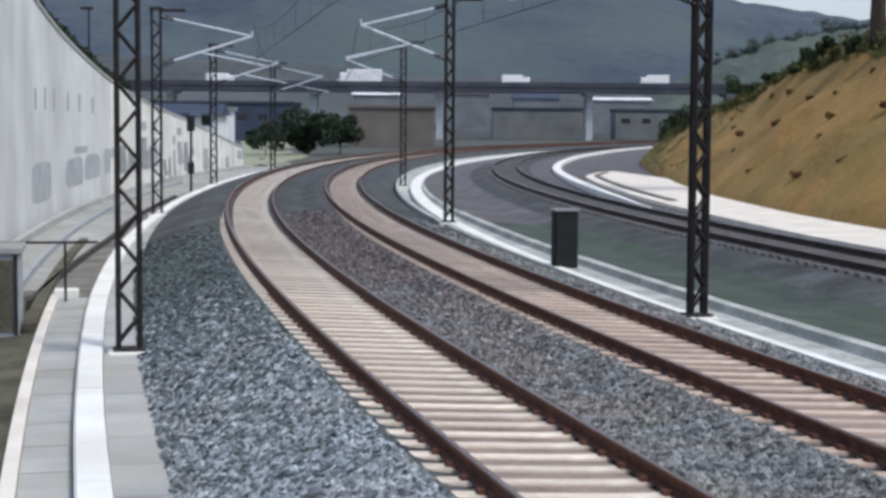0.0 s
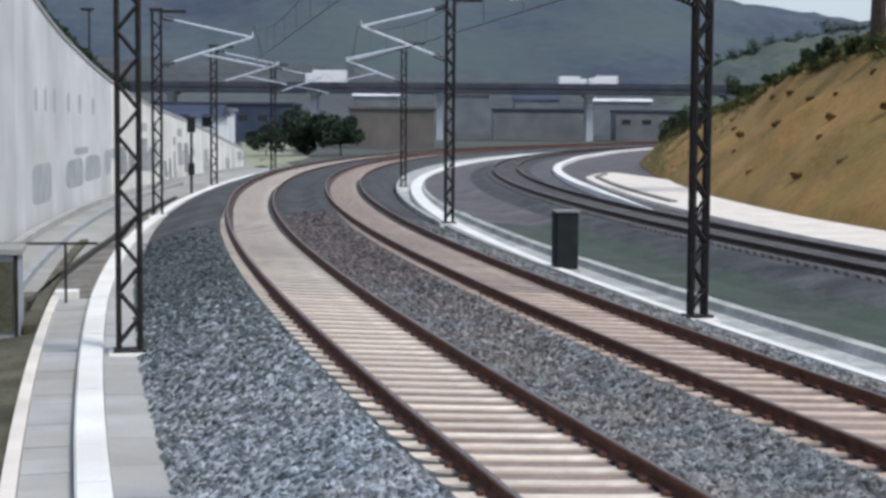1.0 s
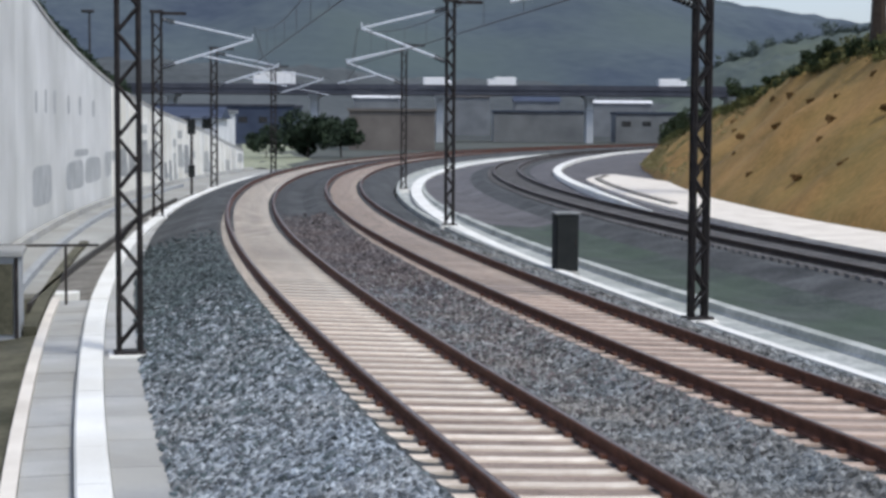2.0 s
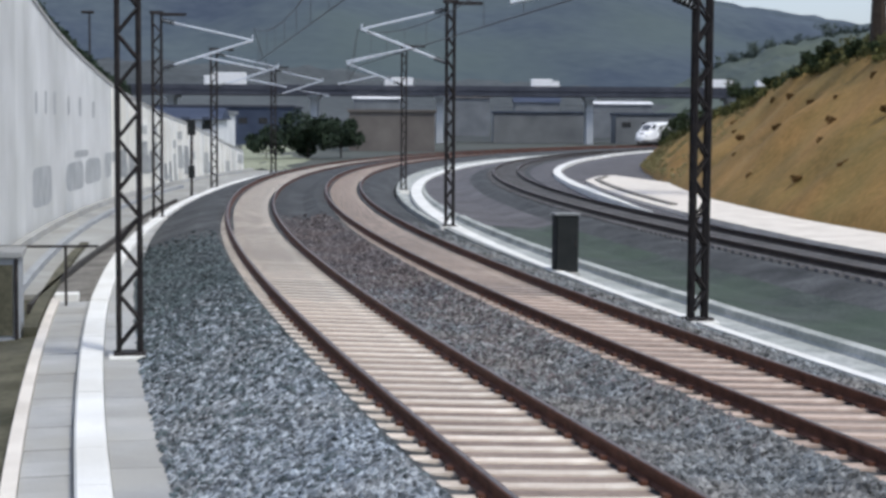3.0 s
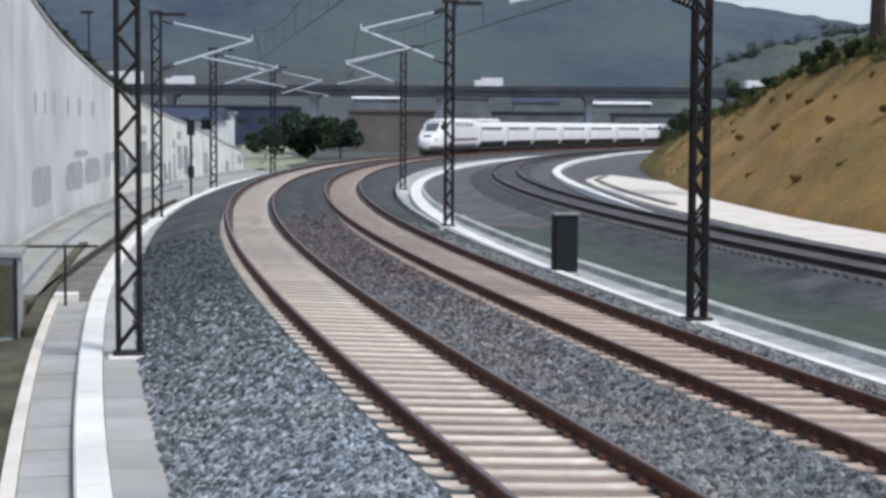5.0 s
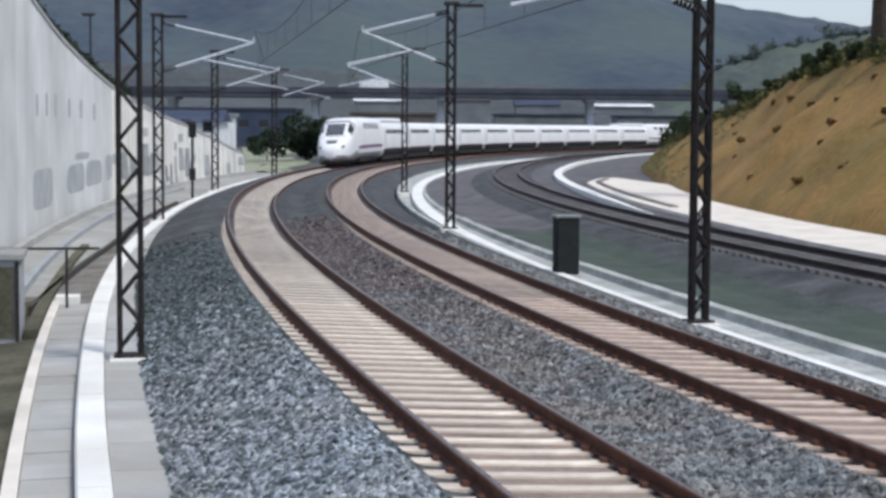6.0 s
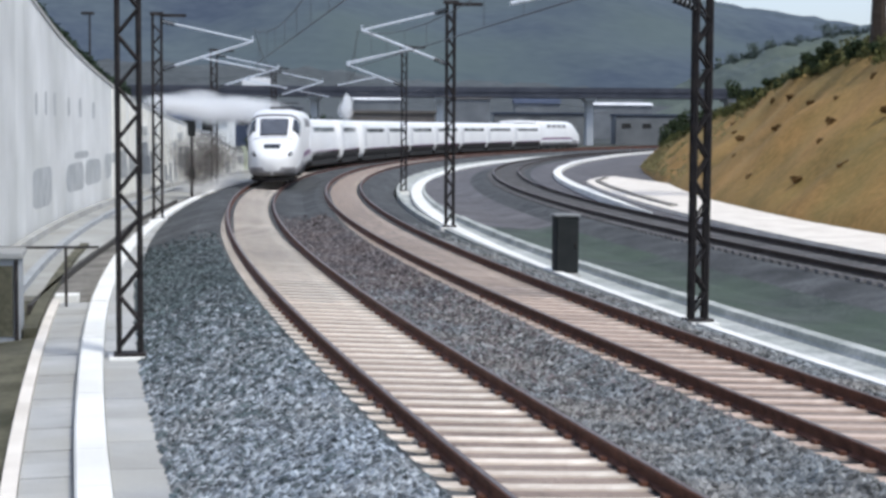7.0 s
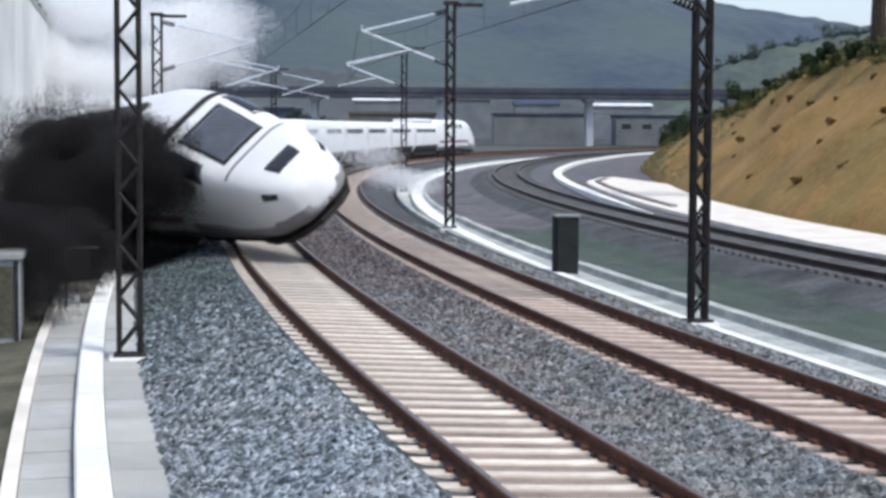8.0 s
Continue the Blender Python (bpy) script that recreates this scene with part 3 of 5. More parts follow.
stones("ballast_stones", "loose grey crushed stones on the inner ballast shoulder", 10, 52, 14000, 5.06, 6.75, BED_SURF, 3, STONE_DIRTY)


# ---- catenary masts ----
MAST_D, MAST_H = 0.20, 8.0


def lattice_mast(width):
    m = thing("catenary_mast", "dark steel lattice catenary mast on a concrete base", "mast", "catenary masts")
    leg = bmesh.new()
    box(leg, -0.045, 0.045, -0.006, 0.006, 0, MAST_H)
    box(leg, -0.006, 0.006, -0.045, 0.045, 0, MAST_H)
    leg = mesh_of("leg", leg, MAST)
    for x in (-1, 1):
        for y in (-1, 1):
            part("leg", leg, MAST, m, m=Matrix.Translation((x * width / 2, y * MAST_D / 2, 0.1)))
    pitch = 0.42
    fa, fb, ga, gb = bmesh.new(), bmesh.new(), bmesh.new(), bmesh.new()
    for b, s in ((fa, 1), (fb, -1)):
        rod(b, (-s * width / 2, 0, 0), (s * width / 2, 0, pitch), 0.030, 4)
    for b, s in ((ga, 1), (gb, -1)):
        rod(b, (0, -s * MAST_D / 2, 0), (0, s * MAST_D / 2, pitch), 0.019, 4)
    front = [mesh_of("brace", fa, MAST), mesh_of("brace", fb, MAST)]
    flank = [mesh_of("brace", ga, MAST), mesh_of("brace", gb, MAST)]
    for i in range(18):
        z = 0.2 + i * pitch
        part("brace", front[i % 2], MAST, m, m=Matrix.Translation((0, -MAST_D / 2, z)))
        part("brace", front[i % 2], MAST, m, m=Matrix.Translation((0, MAST_D / 2, z)))
        part("brace", flank[i % 2], MAST, m, m=Matrix.Translation((-width / 2, 0, z)))
        part("brace", flank[i % 2], MAST, m, m=Matrix.Translation((width / 2, 0, z)))
    base = bmesh.new()
    box(base, -0.34, 0.34, -0.3, 0.3, -0.5, 0.06, 0.02)
    part("concrete_base", base, WHITE_CONCRETE, m, "pale concrete foundation block")
    plate = bmesh.new()
    box(plate, -0.26, 0.26, -0.2, 0.2, 0.06, 0.11)
    part("base_plate", plate, MAST, m)
    cap = bmesh.new()
    box(cap, -0.26, 0.26, -0.2, 0.2, MAST_H + 0.08, MAST_H + 0.2)
    part("cap", cap, MAST, m)
    arm = bmesh.new()
    box(arm, 0.18, 1.15, -0.05, 0.05, MAST_H + 0.02, MAST_H + 0.14, 0.01)
    part("feeder_arm", arm, MAST, m, "short dark feeder arm")
    return m


def add_cantilever(m, reach, width):
    """Tubular bracket towards the track: reach metres along x, signed."""
    k = 1 if reach > 0 else -1
    x0 = k * width / 2
    for a, b, r in (((x0, 0, 5.95), (reach, 0, 7.1), 0.035), ((x0, 0, 7.85), (reach, 0, 7.1), 0.028), ((x0 + 0.45 * (reach - x0), 0, 6.43), (reach + k * 0.5, 0, 5.95), 0.026), ((reach, 0, 7.1), (reach, 0, 7.3), 0.02)):
        part("bracket_tube", rod(bmesh.new(), a, b, r * 1.35, 6), GALV, m, "pale galvanised bracket tube")
    for a, b in (((x0, 0, 5.95), (x0 + 0.16 * (reach - x0), 0, 6.13)), ((x0, 0, 7.85), (x0 + 0.16 * (reach - x0), 0, 7.73))):
        bm = bmesh.new()
        a, b = Vector(a), Vector(b)
        for i in range(5):
            c = a.lerp(b, 0.15 + 0.17 * i)
            rod(bm, c - (b - a) * 0.05, c + (b - a) * 0.05, 0.09, 8)
        part("insulator", bm, BOX_PAINT, m, "dark ribbed insulator")


mast_spots = [(22.0, -3.62, 3.75, -0.60), (61.0, -3.7, 3.8, -0.60), (92.0, -3.75, 3.9, -0.60), (121.0, -3.8, 3.9, -0.60),
              (24.4, 6.98, -3.1, -0.50), (54.0, 7.1, -3.3, -0.50), (88.0, 7.3, -3.3, -0.50)]
proto_l, proto_r = lattice_mast(0.34), lattice_mast(0.27)
add_cantilever(proto_l, 3.75, 0.34)
add_cantilever(proto_r, -3.2, 0.27)
first = {1: True, -1: True}
for s, o, reach, z in mast_spots:
    k = 1 if reach > 0 else -1
    src = proto_l if k > 0 else proto_r
    pm = frame_at(s, o, z)
    if first[k]:
        src.matrix_basis = pm
        first[k] = False
    else:
        copy_thing(src, pm)


def wires():
    for off in (0.1, OFF2 - 0.1):
        w = thing("overhead_line", "thin dark overhead contact and carrying wires", "overhead wire", "overhead lines")
        spots = [-8, 22.5, 57, 90, 121, 152, 185, 220, 255, 290]
        bm = bmesh.new()
        for a, b in zip(spots, spots[1:]):
            n = 8
            for i in range(n):
                t0, t1 = i / n, (i + 1) / n
                z0, z1 = 6.75 - 3.0 * t0 * (1 - t0), 6.75 - 3.0 * t1 * (1 - t1)
                p0, p1 = at(a, off).lerp(at(b, off), t0), at(a, off).lerp(at(b, off), t1)
                rod(bm, p0 + Vector((0, 0, z0)), p1 + Vector((0, 0, z1)), 0.014, 4)
                if i:
                    part("dropper", rod(bmesh.new(), p0 + Vector((0, 0, 5.4)), p0 + Vector((0, 0, z0)), 0.007, 3), WIRE, w)
            part("contact_wire", rod(bmesh.new(), at(a, off, 5.4), at(b, off, 5.4), 0.014, 4), WIRE, w)
        part("carrying_wire", bm, WIRE, w)


wires()


# ---- trackside things ----
street_lamp()


def trackside_cabinet():
    c = thing("trackside_cabinet", "dark grey steel trackside cabinet beside the drain", "cabinet", m=frame_at(35.5, 7.28, -0.55))
    bm = bmesh.new()
    box(bm, -0.29, 0.29, -0.24, 0.24, 0.06, 1.5, 0.015)
    part("body", bm, BOX_PAINT, c)
    bm = bmesh.new()
    box(bm, -0.32, 0.32, -0.28, 0.28, 1.5, 1.56, 0.012)
    part("lid", bm, GUTTER, c, "grey sloped lid")
    bm = bmesh.new()
    box(bm, -0.26, 0.26, -0.262, -0.243, 0.12, 1.44, 0.004)
    d = part("door", bm, BOX_PAINT, c)
    bm = bmesh.new()
    box(bm, 0.19, 0.22, -0.29, -0.262, 0.7, 0.85)
    part("handle", bm, MAST, d)
    bm = bmesh.new()
    box(bm, -0.33, 0.33, -0.28, 0.28, -0.3, 0.06, 0.01)
    part("plinth", bm, CONCRETE, c)


trackside_cabinet()


def lineside_hut():
    c = thing("equipment_housing", "weathered grey concrete equipment housing with dark door frame", "housing", m=frame_at(26.0, -5.85, -0.75))
    bm = bmesh.new()
    box(bm, -1.1, 0.30, -0.1, 1.2, -0.2, 1.48, 0.02)
    part("body", bm, GREY_AND_SHADE, c)
    bm = bmesh.new()
    box(bm, -1.18, 0.36, -0.18, 1.28, 1.48, 1.6, 0.02)
    part("roof_slab", bm, CONCRETE, c)
    for x0, x1 in ((-1.0, -0.45), (-0.38, 0.18)):
        bm = bmesh.new()
        box(bm, x0, x1, -0.125, -0.102, 0.05, 1.36, 0.004)
        part("door", bm, VERGE, c, "dull brownish metal door")
    for x in (-0.415, 0.24):
        bm = bmesh.new()
        box(bm, x - 0.035, x + 0.035, -0.15, -0.102, -0.1, 1.46)
        part("door_post", bm, MAST, c)


lineside_hut()


def step_block():
    bm = bmesh.new()
    box(bm, -0.42, 0.1, -0.25, 0.25, -0.1, 0.1, 0.02)
    tagged(part("step_block", bm, WHITE_CONCRETE, m=frame_at(31.6, -4.75, -0.6)), "short white concrete step block beside the kerb", "step")


step_block()


def handrail():
    h = thing("handrail", "dark steel tube handrail between housing and mast", "railing")
    a, b = at(30.5, -7.3, 0), at(30.5, -4.2, 0)
    for t in (0.0, 0.42, 0.78):
        q = a.lerp(b, t)
        part("post", rod(bmesh.new(), q + Vector((0, 0, -0.75)), q + Vector((0, 0, 0.62)), 0.03, 8), MAST, h)
    for z in (0.6,):
        part("rail_tube", rod(bmesh.new(), a + Vector((0, 0, z)), b + Vector((0, 0, z)), 0.028, 8), MAST, h)


handrail()


def signal_post():
    m = thing("signal_post", "slim dark trackside post with a small signal head", "signal", m=frame_at(81, -3.8, -0.6))
    part("pole", rod(bmesh.new(), (0, 0, -0.3), (0, 0, 3.6), 0.07, 8), MAST, m)
    bm = bmesh.new()
    box(bm, -0.2, 0.2, -0.12, 0.12, 3.2, 4.0, 0.03)
    part("signal_head", bm, BOX_PAINT, m)
    bm = bmesh.new()
    box(bm, -0.16, 0.16, -0.1, 0.1, 1.0, 1.6, 0.02)
    part("relay_box", bm, BOX_PAINT, m)


signal_post()


# ---- plants ----
def leaf_cloud(centres, count, spread, size, seed, flat=0.8):
    """Many small leaves round some centres, as one mesh: (verts, faces)."""
    rng = np.random.RandomState(seed)
    v, f = [], []
    for i in range(count):
        c = centres[rng.randint(len(centres))]
        d = rng.normal(size=3)
        d /= np.linalg.norm(d)
        p = np.array(c[:3]) + d * c[3] * (0.55 + 0.5 * rng.rand()) * np.array((1, 1, flat)) * spread
        a, b = rng.normal(size=3), rng.normal(size=3)
        a /= np.linalg.norm(a)
        b -= a * (a @ b)
        b /= np.linalg.norm(b)
        r = size * (0.6 + 0.8 * rng.rand())
        k = len(v)
        v += [tuple(p - a * r), tuple(p + b * r * 0.5), tuple(p + a * r), tuple(p - b * r * 0.5)]
        f.append((k, k + 1, k + 2, k + 3))
    return v, f


def tree(label, m, height, radius, seed, leaf=LEAF, count=1600, size=0.14, trunk=0.3, category="tree"):
    rng = np.random.RandomState(seed)
    t = thing("tree" if category == "tree" else "shrub", label, category, m=m)
    bm = bmesh.new()
    top = height * (0.55 if trunk > 0.25 else 0.4)
    rod(bm, (0, 0, -0.4), (0, 0, top), 0.05 * height * 0.5, 7, 0.02 * height * 0.5)
    centres = []
    for i in range(7):
        a, h = i * 2.4 + rng.rand(), height * (trunk + (0.95 - trunk) * rng.rand())
        e = Vector((math.cos(a) * radius * (0.35 + 0.4 * rng.rand()), math.sin(a) * radius * (0.35 + 0.4 * rng.rand()), h * 0.92))
        rod(bm, (0, 0, min(top, h * 0.6)), e, 0.018 * height * 0.5, 5, 0.004 * height)
        centres.append((*e, radius * (0.35 + 0.25 * rng.rand())))
    part("trunk", bm, BARK, t)
    v, f = leaf_cloud(centres, count, 1.0, size, seed)
    part("crown", quads("crown", v, f, leaf), leaf, t)
    return t


for i, (s, h, r) in enumerate(((64, 0.9, 0.5), (68, 1.0, 0.6), (71, 0.7, 0.6), (74.5, 1.3, 0.6), (76, 0.8, 0.5), (79, 1.35, 0.8), (81.5, 0.7, 0.5), (84, 0.6, 0.4), (86, 1.0, 0.55),
                               (89, 0.7, 0.5), (94, 2.2, 0.85), (98, 0.6, 0.4), (103, 0.7, 0.5), (109, 1.2, 0.8), (115, 1.6, 1.0), (121, 1.5, 1.0), (128, 1.3, 0.9))):
    tree("low dark green shrub growing along the cutting's crest", on_slope(s, 1.0), h, r, 40 + i, LEAF, 1100, 0.09, 0.15, "shrub")
for i, (s, w, r) in enumerate(((52, 0.3, 0.3), (60, 0.55, 0.35), (66, 0.35, 0.3), (57, 0.8, 0.4), (70, 0.5, 0.3), (63, 0.7, 0.3), (75, 0.75, 0.35), (80, 0.8, 0.3), (58, 0.42, 0.3), (88, 0.7, 0.3), (54, 0.62, 0.25), (56, 0.2, 0.3), (61, 0.85, 0.25), (64, 0.18, 0.28),
                               (68, 0.68, 0.22), (73, 0.3, 0.25), (78, 0.45, 0.25), (83, 0.55, 0.22), (50, 0.5, 0.3), (53, 0.85, 0.3))):
    tree("small dry tuft on the earth cutting", on_slope(s, w), r * 0.9, r * 0.75, 60 + i, TUFT, 260, 0.07, 0.1, "shrub")


def crest_grass():
    """Rough grass all along the crest."""
    rng = np.random.RandomState(12)
    c = []
    for i in range(260):
        s = 50 + 85 * rng.rand()
        q = on_slope(s, 0.93 + 0.2 * rng.rand()).translation
        c.append((q.x, q.y, q.z + 0.22, 0.25 + 0.4 * rng.rand()))
    v, f = leaf_cloud(c, 22000, 1.0, 0.085, 12, 0.7)
    tagged(part("crest_grass", quads("crest_grass", v, f, CREST_GRASS), CREST_GRASS), "rough olive-green grass along the cutting's crest", "grass", kind="stuff")


crest_grass()


def slope_grass():
    """Thin dry grass over the far end of the cutting."""
    rng = np.random.RandomState(31)
    c = []
    for i in range(420):
        s = 84 + 46 * rng.rand() ** 0.7
        q = on_slope(s, 0.05 + 0.9 * rng.rand()).translation
        c.append((q.x, q.y, q.z + 0.12, 0.2 + 0.3 * rng.rand()))
    v, f = leaf_cloud(c, 24000, 1.0, 0.055, 31, 0.4)
    tagged(part("slope_grass", quads("slope_grass", v, f, SLOPE_GRASS), SLOPE_GRASS), "thin dry green grass over the far cutting", "grass", kind="stuff")


slope_grass()
tree("dark spreading tree behind the end of the wall", Matrix.Translation((-16.4, 200, -1.0)), 5.0, 3.8, 7, LEAF_DARK, 4500, 0.26, 0.12)
tree("dark spreading tree behind the end of the wall", Matrix.Translation((-12.8, 206, -1.0)), 4.8, 2.4, 8, LEAF_DARK, 2500, 0.26, 0.3)
tree("low dark tree beside the far line", Matrix.Translation((-21.0, 196, -1.0)), 3.6, 2.6, 10, LEAF_DARK, 1600, 0.24, 0.45)
tree("tall dark tree with a thick trunk on the crest", Matrix.Translation((19.15, 73.5, 6.0)), 17, 3.0, 9, LEAF_DARK, 2500, 0.16, 0.45)


def hedge():
    rng = np.random.RandomState(3)
    c = []
    for i in range(92):
        s = 31 + i * 0.62
        q = at(s, -8.35, wall_top(s) + 0.45)
        c.append((q.x, q.y, q.z, 0.45 + 0.3 * rng.rand()))
    v, f = leaf_cloud(c, 15000, 1.0, 0.12, 3)
    tagged(part("hedge", quads("hedge", v, f, LEAF_DARK), LEAF_DARK), "dark scrubby growth along the top of the wall", "hedge", kind="stuff")


hedge()

# ---- train ----
LOCO_D = [0.0, 0.18, 0.6, 1.35, 2.3, 3.0, 3.7, 4.5, 5.4, 6.4, 10, 14, 19.6, 19.9]
LOCO_TOP = [1.35, 1.65, 1.95, 2.25, 2.55, 3.0, 3.42, 3.68, 3.85, 3.95, 3.97, 3.97, 3.97, 3.85]
LOCO_BOT = [0.75, 0.58, 0.42, 0.36, 0.34, 0.34, 0.34, 0.34, 0.36, 0.42, 0.42, 0.42, 0.42, 0.5]
LOCO_W = [0.35, 0.72, 1.02, 1.22, 1.34, 1.39, 1.42, 1.45, 1.47, 1.48, 1.48, 1.48, 1.48, 1.42]
COACH_D = [0.0, 0.12, 0.4, 3, 6.5, 10, 12.5, 12.78, 12.9]
COACH_TOP = [3.45, 3.55, 3.6, 3.6, 3.6, 3.6, 3.6, 3.55, 3.45]
COACH_BOT = [0.5, 0.42, 0.38, 0.36, 0.36, 0.36, 0.38, 0.42, 0.5]
COACH_W = [1.40, 1.45, 1.47, 1.47, 1.47, 1.47, 1.47, 1.45, 1.40]


def skin(d, a, kind, out=0.0):
    """A point on a vehicle's skin: d metres behind its front, a degrees round from the roof's middle."""
    D, T, B, Wd = (LOCO_D, LOCO_TOP, LOCO_BOT, LOCO_W) if kind == "loco" else (COACH_D, COACH_TOP, COACH_BOT, COACH_W)
    top, bot, w = float(np.interp(d, D, T)), float(np.interp(d, D, B)), float(np.interp(d, D, Wd))
    length = D[-1]
    zc, h = (top + bot) / 2, (top - bot) / 2
    e = 0.62 if kind == "loco" and d < 1.0 else 0.46
    sa, ca = math.sin(radians(a)), math.cos(radians(a))
    x = (w + out) * math.copysign(abs(sa) ** e, sa)
    z = zc + (h + out) * math.copysign(abs(ca) ** e, ca)
    return Vector((x, length / 2 - d + (out if d < 4.6 and kind == "loco" else 0), z))


def shell(kind):
    bm = bmesh.new()
    D = LOCO_D if kind == "loco" else COACH_D
    ds = sorted(set([round(x, 3) for x in np.interp(np.linspace(0, len(D) - 1, 3 * len(D) - 2), range(len(D)), D)]))
    angs = [0, 12, 24, 36, 45, 54, 66, 78, 90, 102, 114, 126, 135, 144, 156, 168, 180]
    angs = angs + [-a for a in reversed(angs[1:-1])]
    rows = [[bm.verts.new(skin(d, a, kind)) for a in angs] for d in ds]
    n = len(angs)
    for p, q in zip(rows, rows[1:]):
        for j in range(n):
            bm.faces.new((p[j], p[(j + 1) % n], q[(j + 1) % n], q[j]))
    bm.faces.new(rows[0])
    bm.faces.new(rows[-1])
    return bm


def patch(kind, d0, d1, a0, a1, out=0.012, nd=8, na=8):
    """A thin plate that lies on the skin."""
    bm = bmesh.new()
    lay = []
    for o in (0.002 - 0.02, out):
        lay.append([[bm.verts.new(skin(d0 + (d1 - d0) * i / nd, a0 + (a1 - a0) * j / na, kind, o)) for j in range(na + 1)] for i in range(nd + 1)])
    for L in lay:
        for i in range(nd):
            for j in range(na):
                bm.faces.new((L[i][j], L[i + 1][j], L[i + 1][j + 1], L[i][j + 1]))
    for i in range(nd):
        for j in (0, na):
            bm.faces.new((lay[0][i][j], lay[0][i + 1][j], lay[1][i + 1][j], lay[1][i][j]))
    for j in range(na):
        for i in (0, nd):
            bm.faces.new((lay[0][i][j], lay[0][i][j + 1], lay[1][i][j + 1], lay[1][i][j]))
    return bm


def wheelset(parent, y):
    for x in (-0.84, 0.84):
        bm = bmesh.new()
        rod(bm, (x - 0.06, y, 0.46), (x + 0.06, y, 0.46), 0.46, 18)
        rod(bm, (x - 0.1 * (1 if x > 0 else -1) - 0.02, y, 0.46), (x - 0.1 * (1 if x > 0 else -1) + 0.02, y, 0.46), 0.5, 18)
        part("wheel", bm, UNDER, parent)


def locomotive(label):
    t = thing("power_car", label, "train power car", "train vehicles")
    part("body", shell("loco"), TRAIN_WHITE, t, "glossy white streamlined body", smooth=True)
    part("windscreen_surround", patch("loco", 2.22, 3.72, -14.5, 14.5, 0.008, 10, 12), UNDER, t, "black windscreen seal", smooth=True)
    part("windscreen", patch("loco", 2.34, 3.62, -12, 12, 0.018, 10, 12), SCREEN, t, "grey reflecting windscreen", smooth=True)
    part("cab_seam", patch("loco", 4.15, 4.42, -62, 62, 0.010, 4, 16), UNDER, t, "black band across the cab roof", smooth=True)
    part("nose_seam", patch("loco", 1.86, 1.95, -40, 40, 0.006, 2, 12), TRAIN_GREY, t, "grey seam of the nose cover", smooth=True)
    for k in (-1, 1):
        part("headlight", patch("loco", 0.40, 0.78, k * 60, k * 74, 0.012, 4, 4), GLASS, t, "dark headlight cover", smooth=True)
        part("cab_window", patch("loco", 2.75, 3.95, k * 27, k * 66, 0.012, 6, 8), GLASS, t, "dark side cab window", smooth=True)
        part("stripe", patch("loco", 5.6, 19.4, k * 95, k * 101, 0.008, 10, 2), TRAIN_PURPLE, t, "thin purple stripe")
        part("chin", patch("loco", 0.06, 5.2, k * 101, k * 178, 0.022, 40, 20), SKIRT_GREY, t, "grey lower nose panel", smooth=True)
        part("skirt", patch("loco", 5.25, 19.4, k * 116, k * 155, 0.006, 24, 5), SKIRT_GREY, t, "grey lower skirt")
        for i in range(4):
            part("grille", patch("loco", 8.5 + i * 2.3, 10.2 + i * 2.3, k * 62, k * 80, 0.012, 2, 3), TRAIN_GREY, t, "grey louvred grille")
    part("nose_hatch", patch("loco", 0.50, 0.96, -13, 13, 0.014, 4, 6), GLASS, t, "dark central nose light", smooth=True)
    bm = bmesh.new()
    ring = [(-1.30, 8.0), (-1.22, 8.8), (-0.90, 9.3), (-0.4, 9.6), (0.4, 9.6), (0.90, 9.3), (1.22, 8.8), (1.30, 8.0)]
    lo, hi = ([bm.verts.new((x * k, y, z)) for x, y in ring] for z, k in ((0.22, 0.88), (0.36, 0.95)))
    bm.faces.new(lo)
    bm.faces.new(hi)
    for i in range(8):
        bm.faces.new((lo[i], lo[(i + 1) % 8], hi[(i + 1) % 8], hi[i]))
    part("plough", bm, UNDER, t, "black obstacle deflector")
    for yc in (5.6, -6.6):
        bm = bmesh.new()
        box(bm, -1.15, 1.15, yc - 2.0, yc + 2.0, 0.3, 0.75, 0.08)
        b = part("bogie", bm, UNDER, t, "black bogie")
        wheelset(b, yc - 1.35)
        wheelset(b, yc + 1.35)
    bm = bmesh.new()
    box(bm, -1.2, 1.2, -3.9, 2.9, 0.25, 0.6, 0.05)
    part("underframe_tank", bm, UNDER, t)
    bm = bmesh.new()
    box(bm, -0.42, 0.42, -8.5, 3.0, 3.93, 4.08, 0.06)
    part("roof_fairing", bm, ROOF_DIRT, t, "grimy dark roof equipment housing")
    bm = bmesh.new()
    rod(bm, (-0.3, -7.4, 4.05), (-0.15, -5.8, 4.28), 0.035)
    rod(bm, (0.3, -7.4, 4.05), (0.15, -5.8, 4.28), 0.035)
    rod(bm, (0, -5.8, 4.28), (0, -7.3, 4.42), 0.03)
    rod(bm, (-0.8, -7.3, 4.42), (0.8, -7.3, 4.42), 0.03)
    part("pantograph", bm, MAST, t, "dark folded-arm pantograph")
    return t


